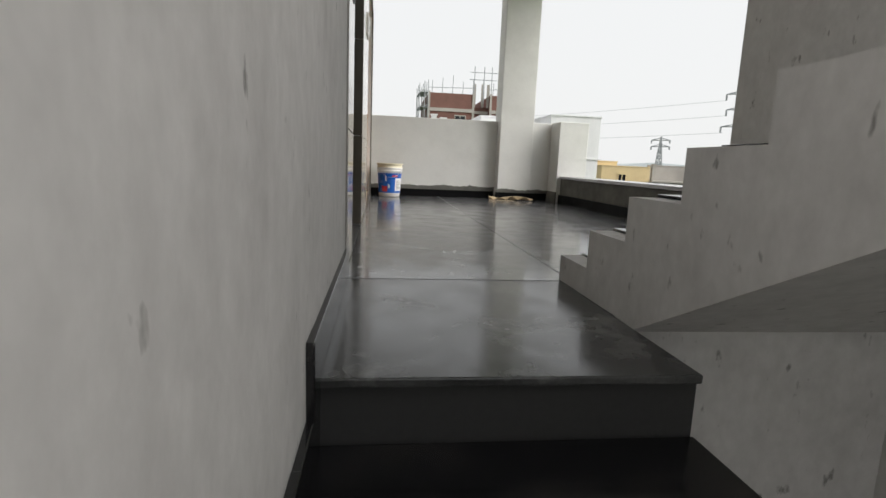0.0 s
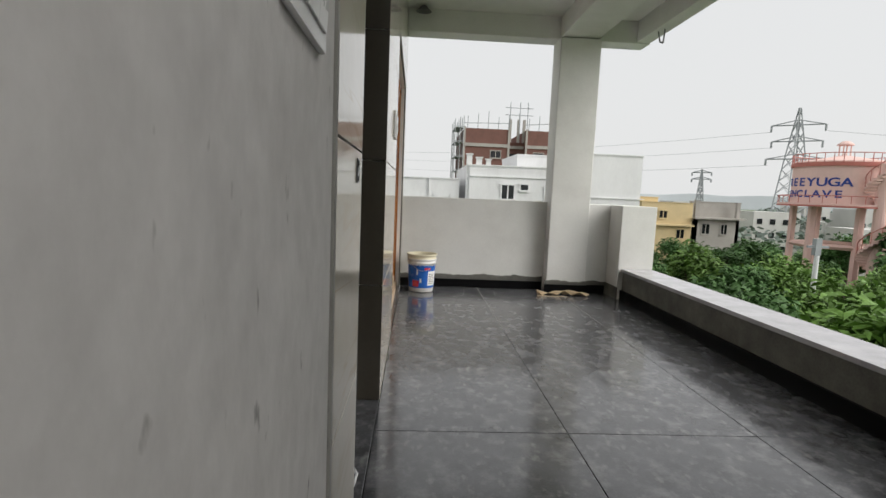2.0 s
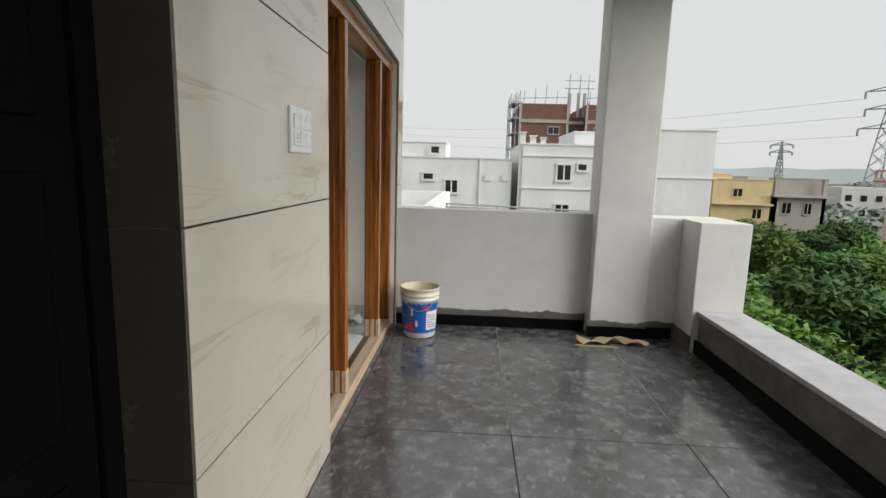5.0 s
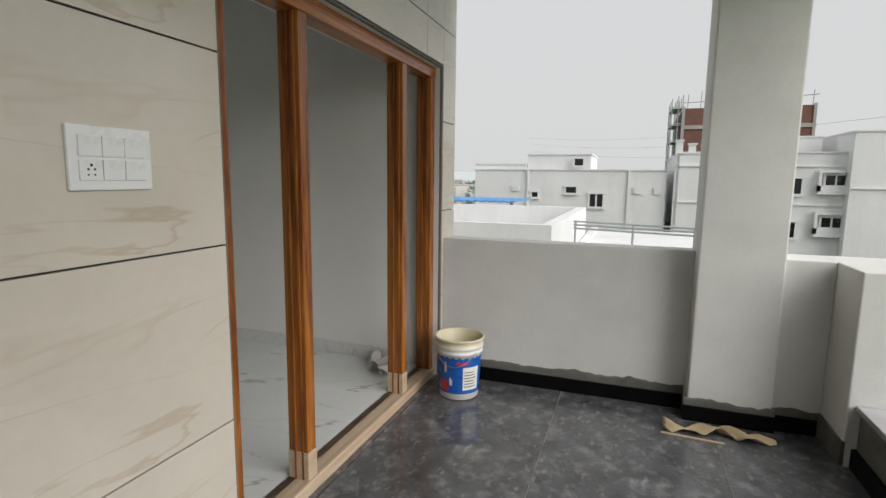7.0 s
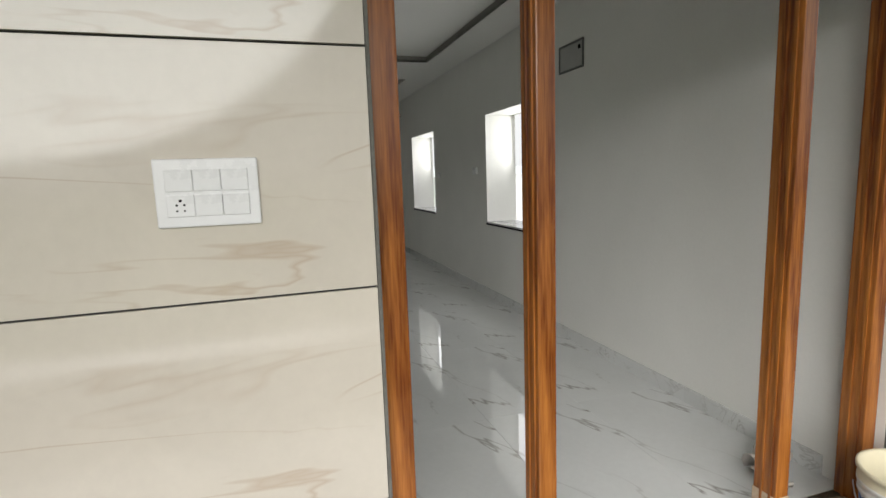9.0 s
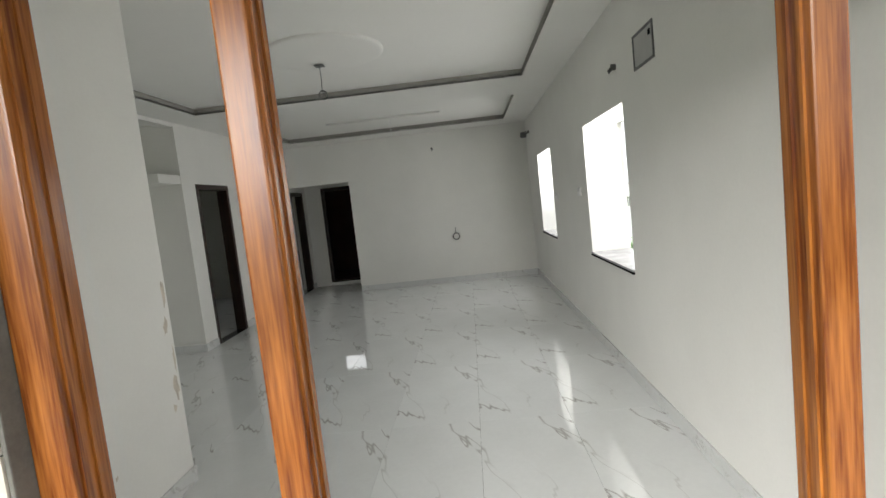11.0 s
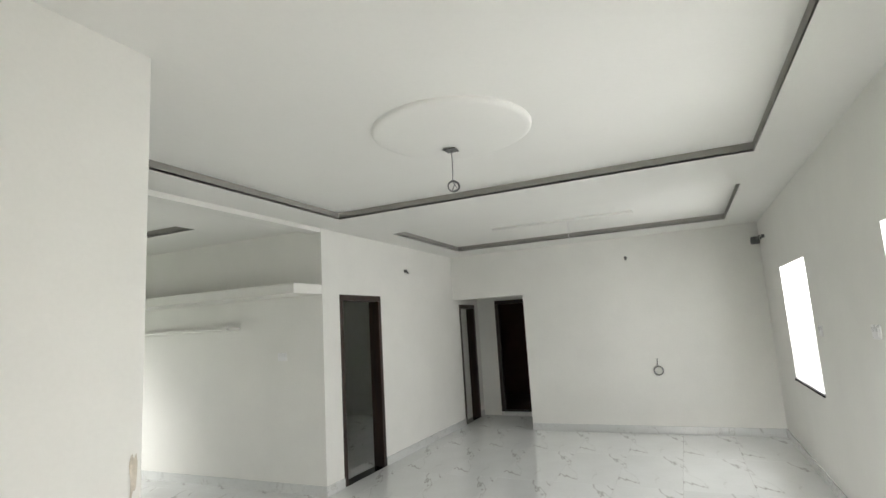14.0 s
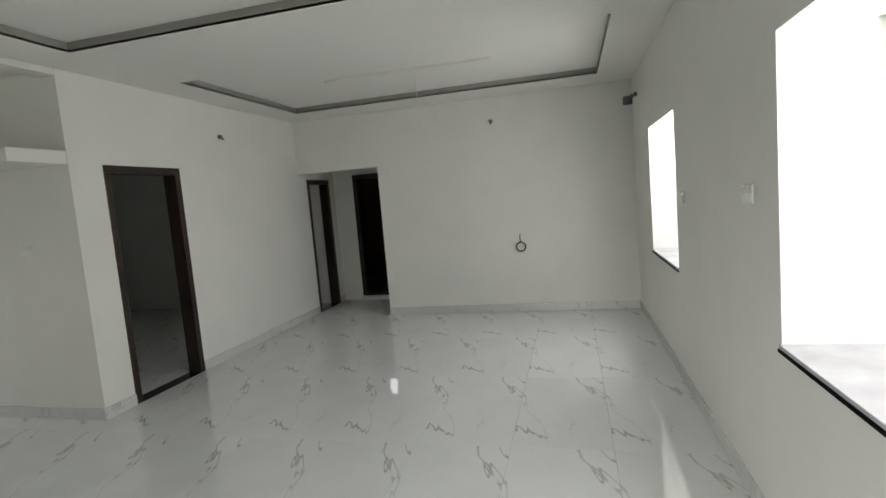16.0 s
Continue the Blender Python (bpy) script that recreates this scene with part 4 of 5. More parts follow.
house("white_house", [(-8.4, 3.0, 36, 46, 1.95), (-5.07, -1.23, 36.4, 42, 2.9), (-8.4, -5.1, 36.2, 39, 2.3)],
      [(-0.8, 0.18, 0.75, 0.75), (-2.3, 0.78, 0.6, 0.35), (-4.5, 0.45, 0.35, 0.3), (-1.9, 2.45, 0.5, 0.4), (1.6, -2.5, 0.9, 0.9), (-2.4, -2.4, 0.9, 0.9)], HOUSEW,
      "white rendered flat roofed house with small dark windows", y=36, trims=[(1.3, 1.75, 35.9, 36, 0.6, 1.0), (2.4, 2.8, 35.9, 36, 0.6, 1.0), (-5.0, -4.9, 35.9, 36, -6, 1.95), (0.95, 1.05, 35.9, 36, -6, 1.95), (-5.9, -5.5, 35.9, 36, 0.65, 1.0)])
house("white_apartment", [(3.6, 11.6, 35.5, 47, 2.9), (11.4, 14.9, 34.8, 40, 3.9), (7.1, 10.8, 37.5, 44, 3.85), (3.4, 3.75, 35.6, 35.9, 3.6), (4.05, 4.4, 35.6, 35.9, 3.4), (4.7, 5.0, 35.6, 35.9, 3.3)],
      [(9.12, 1.2, 0.8, 0.8), (9.0, -1.1, 0.8, 0.8), (6.2, 1.25, 0.8, 0.9), (7.3, 1.6, 0.5, 0.35), (6.2, -1.2, 0.8, 0.9)], HOUSEW,
      "white rendered apartment house with recessed balconies and a stair tower", recesses=[(10.31, 11.5, 0.95, 1.9), (10.31, 11.5, -1.25, -0.25)], y=35.5,
      trims=[(3.6, 11.6, 35.42, 35.5, 0.2, 0.27), (3.6, 11.6, 35.42, 35.5, 2.2, 2.27), (11.5, 15.16, 34.72, 34.8, 1.1, 1.16)])
# near neighbour with a coping and a pipe rail
nb = house("neighbour_house", [(-16, -0.15, 14, 22, -0.75)], [], HOUSEW, "white neighbouring house with a cream roof coping", y=14, trims=[(-16, -0.25, 13.85, 14.06, -0.8, 0.49), (-0.5, -0.25, 14.06, 21.8, -0.8, 0.47), (-16, -0.25, 21.8, 22.1, -0.8, 0.45)])
house("neighbour_house", [(-0.15, 4.3, 17, 25, -0.55)], [(1.0, -1.3, 0.6, 0.5)], HOUSEW, "lower white neighbouring house behind the parapet", y=17)
rail = new("roof_rail")
tagged(rail, "galvanised pipe railing on the neighbouring roof", "railing")
for z in (0.16, 0.25, 0.34):
    bm = bmesh.new()
    add_bar(bm, (-0.15, 17.1, z), (4.3, 17.1, z - 0.1), 0.025, 6)
    part("bar", mesh_of(bm, "bar", GALV), rail)
for k in range(4):
    bm = bmesh.new()
    add_bar(bm, (-0.1 + k * 1.4, 17.1, -0.55), (-0.1 + k * 1.4, 17.1, 0.36 - 0.035 * k), 0.03, 6)
    part("post", mesh_of(bm, "post", GALV), rail)
house("white_house", [(-64, -50, 38, 48, 0.2), (-60, -55, 39, 45, 2.6)], [(-57, -1.2, 1.0, 1.0), (-53, -1.2, 1.0, 1.0), (-61, -1.2, 1.0, 1.0)], HOUSEW, "white flat roofed house among trees", y=38)
house("white_house", [(-66, -46, 22, 33, 1.2), (-58, -52, 24, 30, 3.2)], [(-49, -0.6, 1.0, 1.0), (-54, -0.6, 1.0, 1.0), (-60, -0.6, 1.0, 1.0)], HOUSEW, "white flat roofed house with a roof room", y=22)
# blue sheet roof
bl = new("shed_roof")
tagged(bl, "blue corrugated sheet roof on thin posts", "roof")
bm = bmesh.new()
for k in range(26):
    add_box(bm, -9.5 + k * 0.22, -9.30 + k * 0.22, 27.0, 31.0, 0.30 + (k % 2) * 0.03, 0.36 + (k % 2) * 0.03)
part("sheet", mesh_of(bm, "sheet", BLUE), bl)
for px in (-9.3, -6.8, -4.0):
    bm = bmesh.new()
    add_bar(bm, (px, 27.2, GROUNDZ), (px, 27.2, 0.3), 0.08, 8)
    part("post", mesh_of(bm, "post", CONC), bl)

# brick building under construction with scaffolding
bb = new("brick_building")
tagged(bb, "unfinished brick building with concrete floors and scaffolding", "building")
bm = bmesh.new()
add_box(bm, 6.6, 13.0, 75, 90, GROUNDZ, 10.2)
add_box(bm, 13.0, 15.3, 76.5, 90, GROUNDZ, 8.6)
add_box(bm, 15.3, 20.4, 75, 90, GROUNDZ, 10.2)
part("wall", mesh_of(bm, "wall", BRICK), bb)
bm = bmesh.new()
for z in (8.0, 4.9, 1.8):
    add_box(bm, 6.5, 13.05, 74.85, 75.0, z - 0.3, z + 0.15)
    add_box(bm, 13.0, 15.3, 76.2, 76.5, z - 0.3, z + 0.1)
    add_box(bm, 15.25, 20.5, 74.85, 75.0, z - 0.3, z + 0.15)
for px in (6.6, 12.9, 15.4, 20.3):
    add_box(bm, px - 0.15, px + 0.15, 74.88, 75.0, GROUNDZ, 10.4)
for px in (13.2, 14.4, 15.2):
    add_box(bm, px - 0.18, px + 0.18, 76, 76.4, 8.6, 11.8)
part("concrete_frame", mesh_of(bm, "concrete_frame", CONC), bb)
for x, z, w, hh in ((11.1, 6.7, 1.4, 0.9), (17.2, 6.5, 1.4, 1.2), (11.1, 3.4, 1.4, 0.9), (17.2, 3.4, 1.4, 1.2)):
    window_part(bb, x, z, w, hh, 75, CONC)
box("opening", 13.1, 15.1, 76.3, 76.45, 5.1, 7.0, DARKGLASS, bb)
bm = bmesh.new()
for px in (5.2, 5.9, 6.4):
    for py in (74.3, 77, 80):
        add_bar(bm, (px, py, GROUNDZ), (px, py, 11.2 + 0.4 * (px - 5)), 0.06, 5)
for z in range(-8, 12, 2):
    add_bar(bm, (5.2, 74.3, z + 0.3), (6.5, 74.3, z + 0.3), 0.05, 5)
    add_bar(bm, (5.2, 74.3, z), (5.2, 80, z + 0.2), 0.05, 5)
    add_box(bm, 5.2, 6.4, 74.2, 80, z + 0.1, z + 0.16)
for k in range(10):
    px = 7 + k * 1.45
    add_bar(bm, (px, 75.2, 10.2), (px + 0.05, 75.2, 11.9 + 0.4 * (k % 3)), 0.05, 5)
add_bar(bm, (6.5, 75.2, 10.9), (13.2, 75.2, 11.1), 0.05, 5)
add_bar(bm, (15.2, 75.2, 11.0), (20.6, 75.2, 11.4), 0.05, 5)
for px in (13.1, 14.5, 15.6):
    add_bar(bm, (px, 76, 8.6), (px, 76, 14.2), 0.06, 5)
for z in (12.4, 13.4):
    add_bar(bm, (12.4, 76, z), (16.4, 76, z), 0.05, 5)
tagged(part("scaffold", mesh_of(bm, "scaffold", GALV), bb), "grey bamboo and pipe scaffolding", kind="stuff")

house("yellow_house", [(26.2, 32.3, 60, 70, 0.95), (26.2, 29.0, 62, 68, 1.5)], [(28.8, -0.4, 0.9, 0.8), (31.0, -2.6, 0.9, 1.0)], YELLOW, "flat roofed house painted pale yellow", y=60, trims=[(26.1, 32.4, 59.5, 60, -1.7, -1.5)])
house("concrete_house", [(32.6, 38.0, 60, 70, -0.6), (32.6, 38.0, 61, 61.4, 1.2), (32.6, 33.0, 60, 60.4, 1.3), (37.6, 38, 60, 60.4, 1.2)], [(34.0, -1.9, 0.9, 1.1), (36.2, -1.9, 0.7, 1.1)], CONC, "unfinished grey concrete house with bare columns", y=60, trims=[(32.3, 38.4, 59.3, 60, -0.75, -0.55)])

# elevated water tank
TX, TY = 35.5, 43.0
tank = new("water_tank")
tank.location = (TX, TY, 0)
tagged(tank, "pink concrete water tank on columns with a spiral stair", "water tank")
R0 = 3.46
bm = bmesh.new()
lathe(bm, [(0, 1.2), (R0 + 0.9, 1.2), (R0 + 0.9, 1.45), (R0, 1.46), (R0, 4.45)], 48)
lathe(bm, [(R0 + 0.12, 4.72), (R0 + 0.05, 4.85), (0.0, 5.5)], 48)
part("bowl", mesh_of(bm, "bowl", PINK, False), tank)
bm = bmesh.new()
lathe(bm, [(R0, 4.42), (R0 + 0.14, 4.42), (R0 + 0.14, 4.74), (R0, 4.76)], 48)
lathe(bm, [(R0 + 0.88, 1.17), (R0 + 0.93, 1.17), (R0 + 0.93, 1.30), (R0 + 0.88, 1.30)], 48)
part("band", mesh_of(bm, "band", PINKRED), tank)
for k in range(6):
    a = 2 * math.pi * k / 6 + 0.3
    bm = bmesh.new()
    add_box(bm, 3.1 * math.cos(a) - 0.2, 3.1 * math.cos(a) + 0.2, 3.1 * math.sin(a) - 0.2, 3.1 * math.sin(a) + 0.2, GROUNDZ, 1.2)
    part("column", mesh_of(bm, "column", PINK), tank)
    b = a + 2 * math.pi / 6
    for z in (-2.0, -6.0):
        bm = bmesh.new()
        add_bar(bm, (3.1 * math.cos(a), 3.1 * math.sin(a), z), (3.1 * math.cos(b), 3.1 * math.sin(b), z), 0.22, 4)
        part("ring_beam", mesh_of(bm, "ring_beam", PINK), tank)
for r, z0, z1, cnt in ((R0 + 0.1, 4.74, 5.45, 36), (R0 + 0.85, 1.45, 2.05, 30)):
    bm = bmesh.new()
    pts3 = [(r * math.cos(2 * math.pi * k / cnt), r * math.sin(2 * math.pi * k / cnt)) for k in range(cnt)]
    for k in range(cnt):
        (ax, ay), (bx, by) = pts3[k], pts3[(k + 1) % cnt]
        add_bar(bm, (ax, ay, z0), (ax, ay, z1), 0.03, 5)
        add_bar(bm, (ax, ay, z1), (bx, by, z1), 0.035, 5)
    part("railing", mesh_of(bm, "railing", PINKRED), tank)
near = math.atan2(-TY + 0.9, -TX + 0.2)
bm = bmesh.new()
sx, sy = (R0 + 0.75) * math.cos(near + radians(38)), (R0 + 0.75) * math.sin(near + radians(38))
add_bar(bm, (sx, sy, GROUNDZ), (sx, sy, 4.6), 0.42, 14)
for k in range(68):
    a = k * radians(15)
    z = GROUNDZ + 0.3 + k * 0.215
    m = Matrix.Translation((sx, sy, z)) @ Matrix.Rotation(a, 4, "Z")
    vs = add_box(bm, 0.3, 1.15, -0.14, 0.14, -0.12, 0.06)
    for v in vs:
        v.co = m @ v.co
part("spiral_stair", mesh_of(bm, "spiral_stair", PINK), tank)
bm = bmesh.new()
for k in range(67):
    a, b = k * radians(15), (k + 1) * radians(15)
    z = GROUNDZ + 1.2 + k * 0.215
    add_bar(bm, (sx + 1.13 * math.cos(a), sy + 1.13 * math.sin(a), z), (sx + 1.13 * math.cos(b), sy + 1.13 * math.sin(b), z + 0.215), 0.035, 5)
    if k % 2 == 0:
        add_bar(bm, (sx + 1.13 * math.cos(a), sy + 1.13 * math.sin(a), z - 0.9), (sx + 1.13 * math.cos(a), sy + 1.13 * math.sin(a), z), 0.025, 5)
part("handrail", mesh_of(bm, "handrail", PINKRED), tank)
bm = bmesh.new()
for k in range(4):
    a = k * math.pi / 2 + 0.6
    add_bar(bm, (0.4 * math.cos(a), 0.4 * math.sin(a), 5.3), (0.4 * math.cos(a), 0.4 * math.sin(a), 6.3), 0.05, 6)
lathe(bm, [(0.6, 6.3), (0.58, 6.4), (0.3, 6.6), (0.0, 6.68)], 16)
part("vent_hood", mesh_of(bm, "vent_hood", PINK), tank)


def letter(ch, angle, z, size):
    """One painted letter lying on the round of the tank."""
    cu = bpy.data.curves.new("letter", "FONT")
    cu.body, cu.size, cu.extrude, cu.offset, cu.align_x = ch, size, 0.01, 0.018, "CENTER"
    tmp = bpy.data.objects.new("letter", cu)
    scene.collection.objects.link(tmp)
    me = bpy.data.meshes.new_from_object(tmp.evaluated_get(bpy.context.evaluated_depsgraph_get()))
    bpy.data.objects.remove(tmp)
    me.materials.clear()
    me.materials.append(LETTER)
    ob = part("letter", me, tank)
    ob.matrix_basis = Matrix.Rotation(angle, 4, "Z") @ Matrix.Translation((R0 + 0.012, 0, z)) @ Matrix(((0, 0, 1, 0), (1.25, 0, 0, 0), (0, 1, 0, 0), (0, 0, 0, 1)))


for k, ch in enumerate("REEYUGA"):
    letter(ch, near + radians(-75 + 13.5 * k), 2.83, 0.95)
for k, ch in enumerate("ENCLAVE"):
    letter(ch, near + radians(-75 + 12.2 * k), 1.93, 0.80)


# lattice pylons and their lines
def pylon(at, high, wide, arms, label, r=0.07):
    p = new("pylon")
    p.location = at
    tagged(p, label, "pylon")
    bm = bmesh.new()
    n = 12
    for k in range(n):
        z0, z1 = high * k / n, high * (k + 1) / n
        w0, w1 = (wide * max(0.04, (1 - z / high) ** 0.8) for z in (z0, z1))
        c0 = [(sx * w0, sy * w0, z0) for sx, sy in ((1, 1), (-1, 1), (-1, -1), (1, -1))]
        c1 = [(sx * w1, sy * w1, z1) for sx, sy in ((1, 1), (-1, 1), (-1, -1), (1, -1))]
        for j in range(4):
            add_bar(bm, c0[j], c1[j], r, 4)
            add_bar(bm, c0[j], c1[(j + 1) % 4], r * 0.6, 4)
            add_bar(bm, c0[(j + 1) % 4], c1[j], r * 0.6, 4)
    part("tower", mesh_of(bm, "tower", GALV), p)
    bm = bmesh.new()
    ux, uy = 0.75, -0.66
    for f, half in arms:
        z = high * f
        for s in (-1, 1):
            tip = (s * half * ux, s * half * uy, z)
            add_bar(bm, (0, 0, z), tip, r, 4)
            add_bar(bm, (0, 0, z + high * 0.035), tip, r * 0.8, 4)
            add_bar(bm, tip, (tip[0], tip[1], z - high * 0.045), r * 1.6, 5)
    part("crossarm", mesh_of(bm, "crossarm", GALV), p)
    return p


pylon((88.3, 120, GROUNDZ), 34.0, 3.4, ((0.885, 5.3), (0.775, 5.0), (0.655, 5.8)), "tall grey lattice power pylon", 0.14)
pylon((83, 150, GROUNDZ), 21.0, 1.4, ((0.95, 2.6), (0.86, 2.6)), "small grey lattice power pylon in the haze", 0.14)
bm = bmesh.new()
for z, s in ((18.6, -1), (14.9, -1), (10.8, -1), (18.6, 1)):
    a = Vector((88.3 + s * 4, 120 - s * 3.5, z))
    b = Vector((-60, 330, z + 8)) if s < 0 else Vector((200, 60, z + 4))
    prev = a
    for k in range(1, 13):
        u = k / 12
        q = a.lerp(b, u) + Vector((0, 0, -9 * 4 * u * (1 - u) * 0.5))
        add_bar(bm, prev, q, 0.035, 4)
        prev = q
tagged(part("power_line", mesh_of(bm, "power_line", GALV)), "thin high voltage lines sagging from the pylon", "power line", kind="stuff")

pole = new("street_pole")
pole.location = (22.0, 28.0, GROUNDZ)
tagged(pole, "slender white concrete power pole among the trees", "pole")
bm = bmesh.new()
bmesh.ops.create_cone(bm, cap_ends=True, segments=10, radius1=0.2, radius2=0.12, depth=9.2, matrix=Matrix.Translation((0, 0, 4.6)))
part("shaft", mesh_of(bm, "shaft", HOUSEW), pole)
bm = bmesh.new()
add_box(bm, -0.6, 0.6, -0.06, 0.06, 8.9, 9.02)
add_box(bm, -0.22, 0.1, -0.15, 0.15, 8.5, 9.4)
part("bracket", mesh_of(bm, "bracket", GALV), pole)


# ---- trees ----
def tree_kind(seed, high, spread, leaves, mat):
    """Trunk and limbs, and a crown of leaf sprays in uneven clumps."""
    rng = random.Random(seed)
    bm = bmesh.new()
    bmesh.ops.create_cone(bm, cap_ends=True, segments=8, radius1=0.24, radius2=0.12, depth=high * 0.5, matrix=Matrix.Translation((0, 0, high * 0.25)))
    tips = []
    for k in range(16):
        a, up = rng.uniform(0, 6.28), rng.uniform(0.55, 1.0)
        r = spread * rng.uniform(0.25, 1.0) * (1.15 - 0.55 * up)
        tip = Vector((r * math.cos(a), r * math.sin(a), high * up))
        add_bar(bm, (0, 0, high * rng.uniform(0.3, 0.5)), tip, 0.05, 5)
        tips.append(tip)
    trunk = mesh_of(bm, "trunk", BARK)
    verts, faces = [], []
    for k in range(leaves):
        t = tips[k % len(tips)]
        d = Vector((rng.gauss(0, 1), rng.gauss(0, 1), rng.gauss(0, 0.7)))
        d = d.normalized() * (rng.random() ** 0.4) * spread * 0.40
        c = t + d
        s = rng.uniform(0.10, 0.24)
        u = Vector((rng.gauss(0, 1), rng.gauss(0, 1), rng.gauss(0, 0.5))).normalized()
        w = u.cross(Vector((rng.gauss(0, 0.5), rng.gauss(0, 0.5), 1))).normalized()
        i = len(verts)
        bend = Vector((0, 0, -0.3 * s))
        verts += [c - u * s * 1.4 + bend, c - w * s * 0.55, c + u * s * 1.4 + bend, c + w * s * 0.55]
        faces += [(i, i + 1, i + 3), (i + 1, i + 2, i + 3)]
    me = bpy.data.meshes.new("crown")
    me.from_pydata([tuple(v) for v in verts], [], faces)
    me.materials.append(mat)
    return trunk, me


KINDS = [tree_kind(11, 7.6, 2.9, 4200, LEAF), tree_kind(12, 7.0, 3.3, 4200, LEAF), tree_kind(13, 7.8, 2.7, 4200, LEAF2), tree_kind(14, 6.4, 3.4, 4200, LEAF2)]


def tree(x, y, k, size, turn):
    t = new("tree")
    t.matrix_basis = Matrix.Translation((x, y, GROUNDZ)) @ Matrix.Rotation(turn, 4, "Z") @ Matrix.Diagonal((size, size, size, 1))
    part("trunk", KINDS[k][0], t)
    part("crown", KINDS[k][1], t)
    tagged(t, "broad leafy green tree in the scrub below", "tree", "trees below the balcony")


rng = random.Random(7)
spots = []
for ring, (d0, d1, cnt) in enumerate(((9, 14, 8), (14, 20, 15), (20, 28, 22), (28, 40, 30), (40, 56, 34), (56, 90, 46))):
    for k in range(cnt):
        for trial in range(30):
            az = radians(rng.uniform(8, 70))
            d = rng.uniform(d0, d1)
            x, y = 2 + d * math.cos(az), 2 + d * math.sin(az)
            if x < 5.5 or (y > 31 and x < 17.5) or math.hypot(x - TX, y - TY) < 5.5 or (y > 56 and x < 40):
                continue
            if all(math.hypot(x - a, y - b) > 2.6 for a, b in spots):
                spots.append((x, y))
                size = rng.uniform(0.85, 1.12) + (0.18 if d > 40 and az < 0.85 else -0.14 if az > 0.85 else 0.0)
                tree(x, y, rng.randrange(2) if d < 14 else 2 + rng.randrange(2) if d > 45 else rng.randrange(3), size, rng.uniform(0, 6.28))
                break
for k in range(34):
    x, y = rng.uniform(-48, -14), rng.uniform(29, 60)
    if x > -18 and y < 36:
        continue
    tree(x, y, 2 + k % 2, rng.uniform(0.9, 1.2), rng.uniform(0, 6.28))
for k in range(10):
    tree(rng.uniform(-45, -30), rng.uniform(12, 26), k % 3, rng.uniform(0.75, 0.95), rng.uniform(0, 6.28))
# scrub on the ground
verts, faces = [], []
for k in range(26000):
    az, d = radians(rng.uniform(-25, 80)), 4 + 40 * rng.random() ** 1.6
    x, y = 3 + d * math.cos(az), 1 + d * math.sin(az)
    if y > 12 and x < 3 or y > 32 and x < 17:
        continue
    h = 0.5 + 1.5 * max(0, noise.noise((x * 0.25, y * 0.25, 3))) + 0.3 * rng.random()
    z = GROUNDZ + h * rng.random()
    s = rng.uniform(0.12, 0.3)
    a = rng.uniform(0, 6.28)
    i = len(verts)
    u = Vector((math.cos(a), math.sin(a), rng.uniform(-0.3, 0.5))) * s
    w = Vector((-math.sin(a), math.cos(a), rng.uniform(-0.2, 0.6))) * s * 0.5
    c = Vector((x, y, z))
    verts += [c - u, c - w, c + u, c + w]
    faces += [(i, i + 1, i + 3), (i + 1, i + 2, i + 3)]
me = bpy.data.meshes.new("scrub")
me.from_pydata([tuple(v) for v in verts], [], faces)
me.materials.append(LEAF)
tagged(part("scrub", me), "low bright green scrub covering the ground", "scrub", kind="stuff")

# far town, woods and hills
bm = bmesh.new()
bg = bmesh.new()
for k in range(220):
    az, d = radians(rng.uniform(25, 150)), rng.uniform(110, 420)
    x, y = d * math.cos(az), d * math.sin(az)
    w, h = rng.uniform(6, 13), rng.uniform(5, 11.5)
    add_box(bm, x, x + w, y, y + w, GROUNDZ, GROUNDZ + h)
    for f in range(int(h // 3)):
        for c in range(int(w // 3)):
            add_box(bg, x + 0.8 + c * 3, x + 2.0 + c * 3, y - 0.1, y + 0.1, GROUNDZ + 1 + f * 3, GROUNDZ + 2.2 + f * 3)
# town render paled by haze in its base colour
FARTOWN = material("haze_tinted_far_render", (0.52, 0.51, 0.49), 0.95, 0.2, 0.02, 0.3, 0.0)
tagged(part("far_town", mesh_of(bm, "far_town", FARTOWN)), "pale flat roofed houses of the distant town", "buildings", kind="stuff")
tagged(part("far_windows", mesh_of(bg, "far_windows", DARKGLASS)), "dark windows of the distant town", "windows", kind="stuff")
verts, faces = [], []
for k in range(420):
    az, d = radians(rng.uniform(22, 155)), rng.uniform(85, 420)
    if radians(72) < az < radians(100) and d < 100:
        continue
    cx, cy, r = d * math.cos(az), d * math.sin(az), rng.uniform(3, 6) * (1 + d / 500)
    top = GROUNDZ + rng.uniform(6, 10.5)
    for j in range(150):
        v = Vector((rng.gauss(0, 0.5) * r, rng.gauss(0, 0.5) * r, -abs(rng.gauss(0, 0.35)) * r))
        c = Vector((cx, cy, top)) + v
        s = rng.uniform(0.4, 1.0)
        a = rng.uniform(0, 6.28)
        u = Vector((math.cos(a), math.sin(a), rng.uniform(-0.4, 0.4))) * s
        w = Vector((-math.sin(a) * 0.5, math.cos(a) * 0.5, rng.uniform(0.4, 1))) * s * 0.7
        i = len(verts)
        verts += [c - u, c - w, c + u, c + w]
        faces += [(i, i + 1, i + 3), (i + 1, i + 2, i + 3)]
me = bpy.data.meshes.new("far_woods")
me.from_pydata([tuple(v) for v in verts], [], faces)
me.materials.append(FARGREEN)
tagged(part("far_woods", me), "distant trees between the houses, haze put into their green", "woods", kind="stuff")
bm = bmesh.new()
prev = None
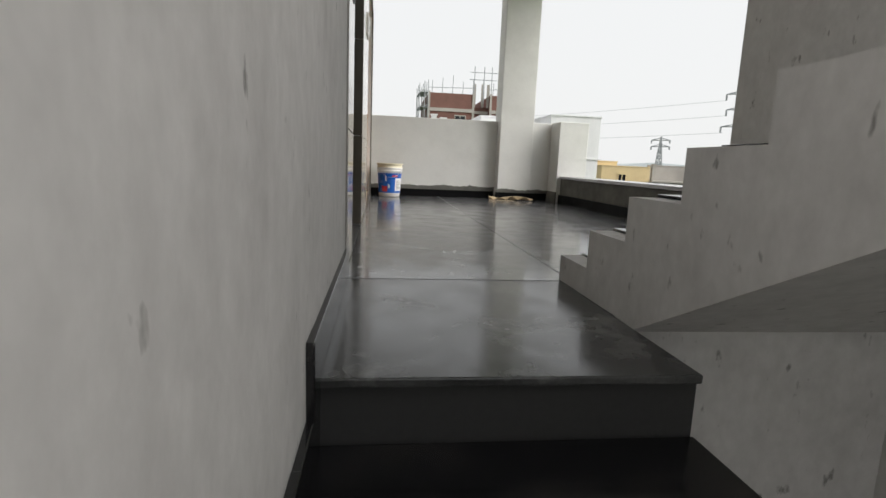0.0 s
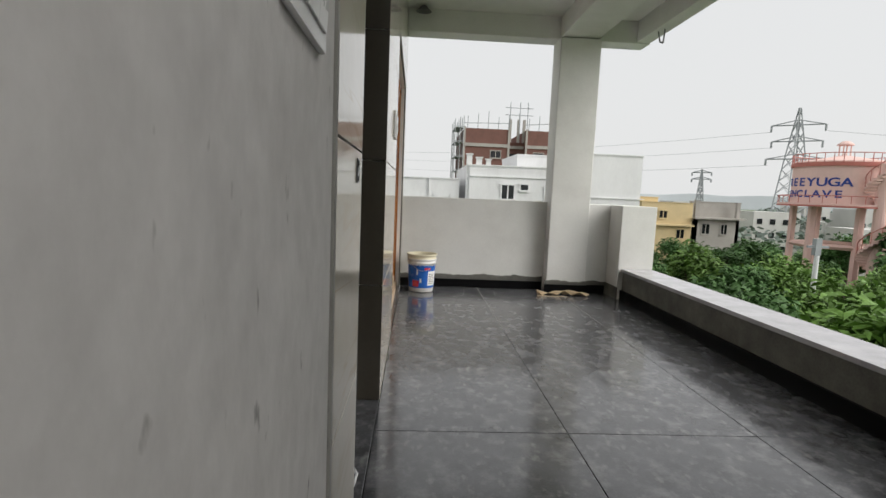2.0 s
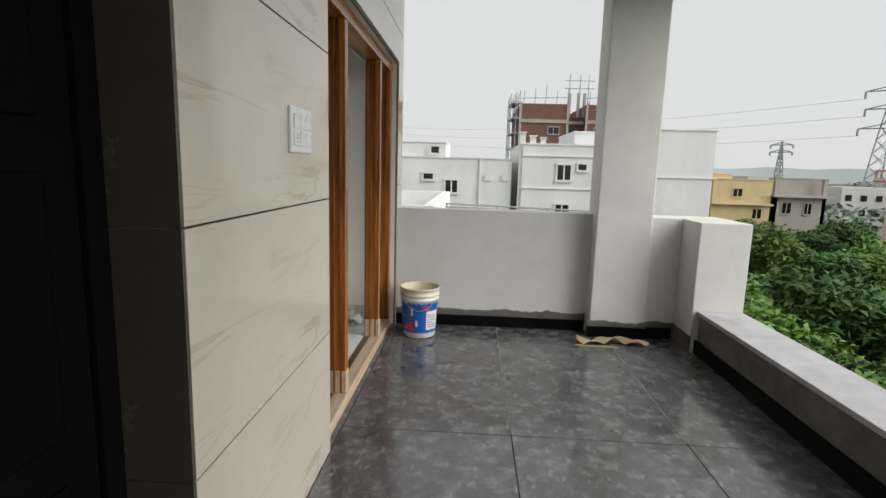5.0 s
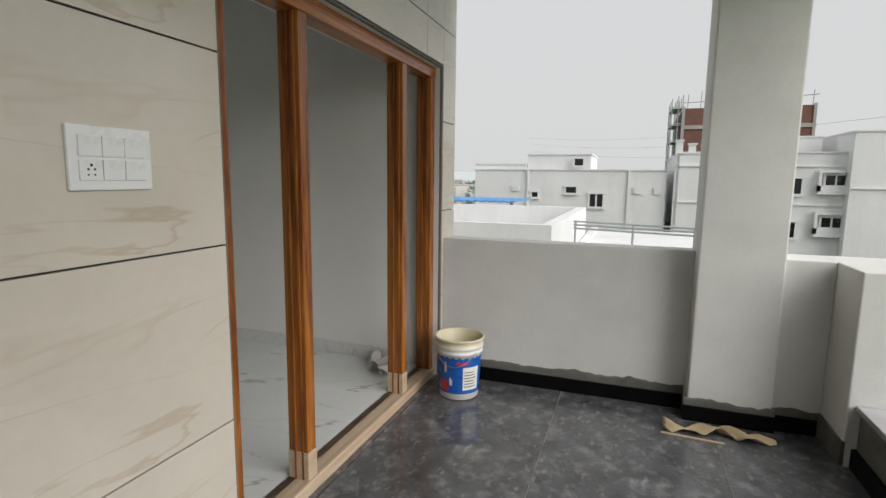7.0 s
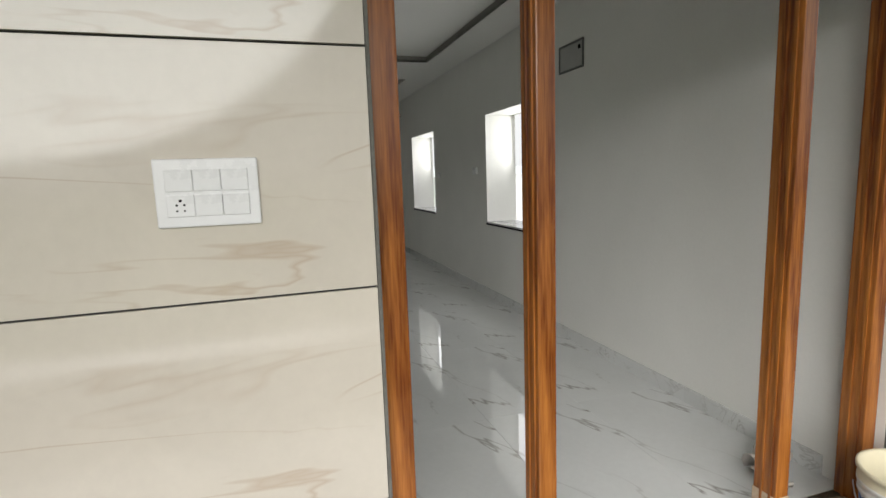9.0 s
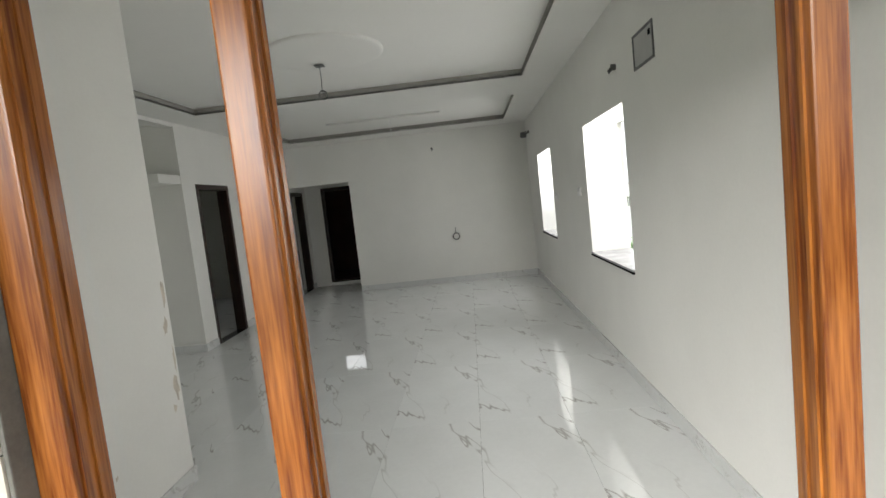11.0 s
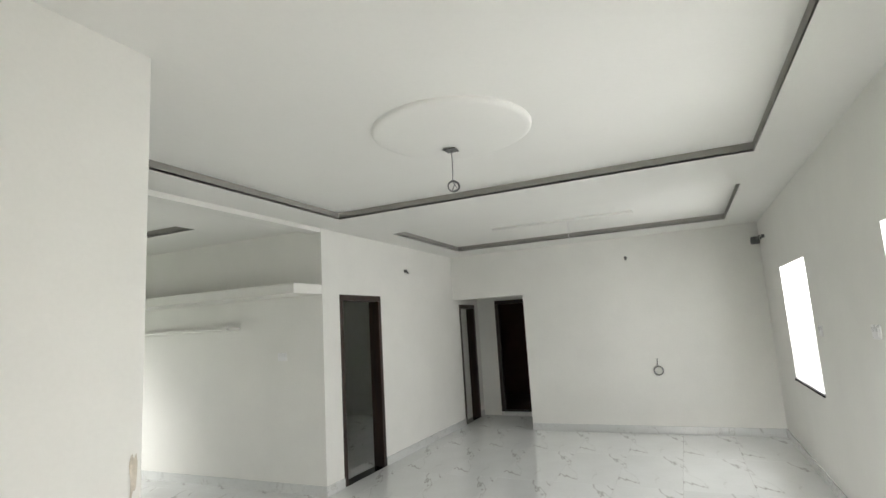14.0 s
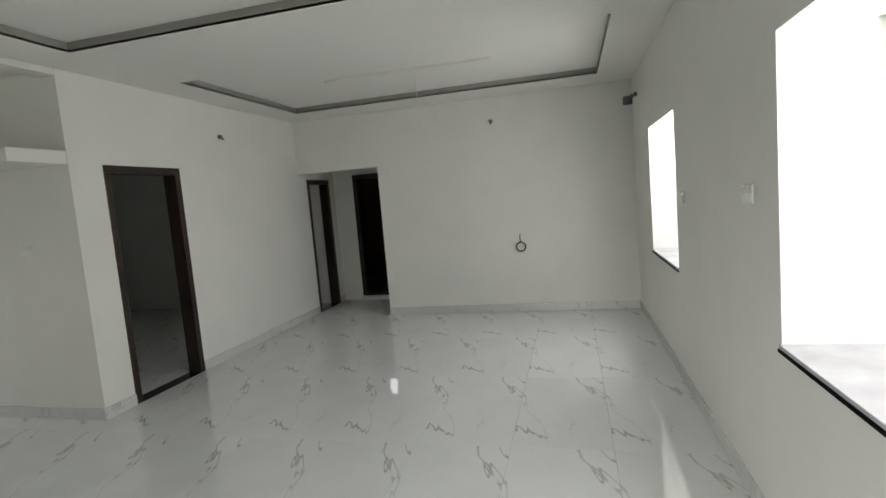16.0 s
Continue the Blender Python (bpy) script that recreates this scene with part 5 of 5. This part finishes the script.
for k in range(181):
    az = radians(k)
    h = GROUNDZ + 22 + 10 * noise.noise((k * 0.06, 0, 0)) + 4 * noise.noise((k * 0.3, 5, 0))
    a, b = bm.verts.new((1500 * math.cos(az), 1500 * math.sin(az), GROUNDZ)), bm.verts.new((1520 * math.cos(az), 1520 * math.sin(az), h + 8))
    if prev:
        bm.faces.new((prev[0], a, b, prev[1]))
    prev = (a, b)
structure(part("backdrop_hills", mesh_of(bm, "backdrop_hills", FARHILL)), "line of distant hills, paled by haze in its colour", "backdrop")

# ---- pieces of floors and walls ----
# granite slabs of the balcony
floor_ob = bpy.data.objects["floor_balcony"]
for x0, x1, cuts in ((0.0, 0.862, (1.905, 3.21, 4.93, 6.775)), (0.862, 1.738, (1.955, 3.21, 4.93, 6.775)), (1.738, 2.34, (2.35, 3.21, 4.93, 6.65))):
    for y0, y1 in zip(cuts, cuts[1:]):
        ob = box("slab", x0 + 0.002, x1 - 0.002, y0 + 0.002, y1 - 0.002, -0.02, 0.0, DUSTY, floor_ob, 0.002)
box("slab", -0.034, -0.002, 4.709, 6.719, -0.008, 0.003, DUSTY, floor_ob, 0.001)
box("slab", -0.165, -0.002, 2.445, 3.545, -0.02, 0.0, DUSTY, floor_ob, 0.002)

bm = bmesh.new()
for x, y0, y1 in ((0.862, 4.95, 6.75), (1.738, 4.95, 6.60)):
    k = y0
    while k < y1 - 0.05:
        w = 0.0025 + 0.0025 * noise.noise((x, k * 6, 0))
        add_box(bm, x - w, x + w, k, min(k + 0.09, y1), -0.004, 0.0008)
        k += 0.09
structure(part("trim_floor_joint", mesh_of(bm, "trim_floor_joint", material("pale_cement_joint", (0.19, 0.185, 0.17), 0.95, 0.4, 8, 60, 0.2))), "pale cement smears in the floor joints", "trim")

# beige wall tiles on the balcony side
tiled_ob = bpy.data.objects["wall_tiled"]
boxes("trim_tile_bed", [(-0.016, -0.012, a, b, lo, hi) for a, b, lo, hi in ((1.975, 2.44, 0, 2.94), (3.55, 4.694, 0, 2.94), (2.44, 3.55, 2.2, 2.94), (4.697, 6.745, 2.15, 2.94), (6.745, 7.0, 0, 2.94))], JOINT, "dark joints between the wall tiles", "trim")
levels = (0.0, 0.582, 1.182, 1.784, 2.386, 2.94)
for a, b, low in ((1.975, 2.44, 0.0), (3.55, 4.696, 0.0), (2.44, 3.55, 2.2), (4.697, 5.25, 2.15), (5.25, 6.45, 2.15), (6.45, 6.745, 2.15), (6.745, 7.0, 0.0)):
    rows = (0.0, 0.54, 1.142, 1.742, 2.33, 2.94) if a < 2 else levels
    for z0, z1 in zip(rows, rows[1:]):
        if z1 > low + 0.02:
            ob = box("tile", -0.0119, 0.0, a + 0.0015, b - 0.0015, max(z0, low) + 0.003, z1 - 0.003, BEIGE, tiled_ob, 0.001)
for z0, z1 in zip(levels, levels[1:4] + (2.2,)):
    box("tile", -0.164, -0.0005, 3.538, 3.5495, z0 + 0.002, z1 - 0.002, TAUPE, tiled_ob, 0.001)
    box("tile", -0.164, -0.0005, 2.4405, 2.452, z0 + 0.002, z1 - 0.002, GRANITE, tiled_ob, 0.001)

# marble look tiles of the hall, one print on all
hall_ob = bpy.data.objects["floor_hall"]
TW, TL = 0.6, 1.2
bm = bmesh.new()
add_box(bm, -TL / 2 + 0.0006, TL / 2 - 0.0006, -TW / 2 + 0.0006, TW / 2 - 0.0006, -0.0145, 0.0, 0.0004)
tile_me = mesh_of(bm, "tile", MARBLE)
i0 = 0
x = -0.113
while x - TL > -10.3:
    y = N0
    while y > -2.0:
        cx, cy = x - TL / 2, y - TW / 2
        inside = cy > 2.3 and cx > -8.6 or cx < -8.0 and 2.0 < cy < 3.6 or -5.4 < cx < -1.9 or -9.5 < cx < -5.3 and cy < 2.3
        if inside:
            part("tile", tile_me, hall_ob, (cx, cy, 0.06))
        y -= TW
    x -= TL
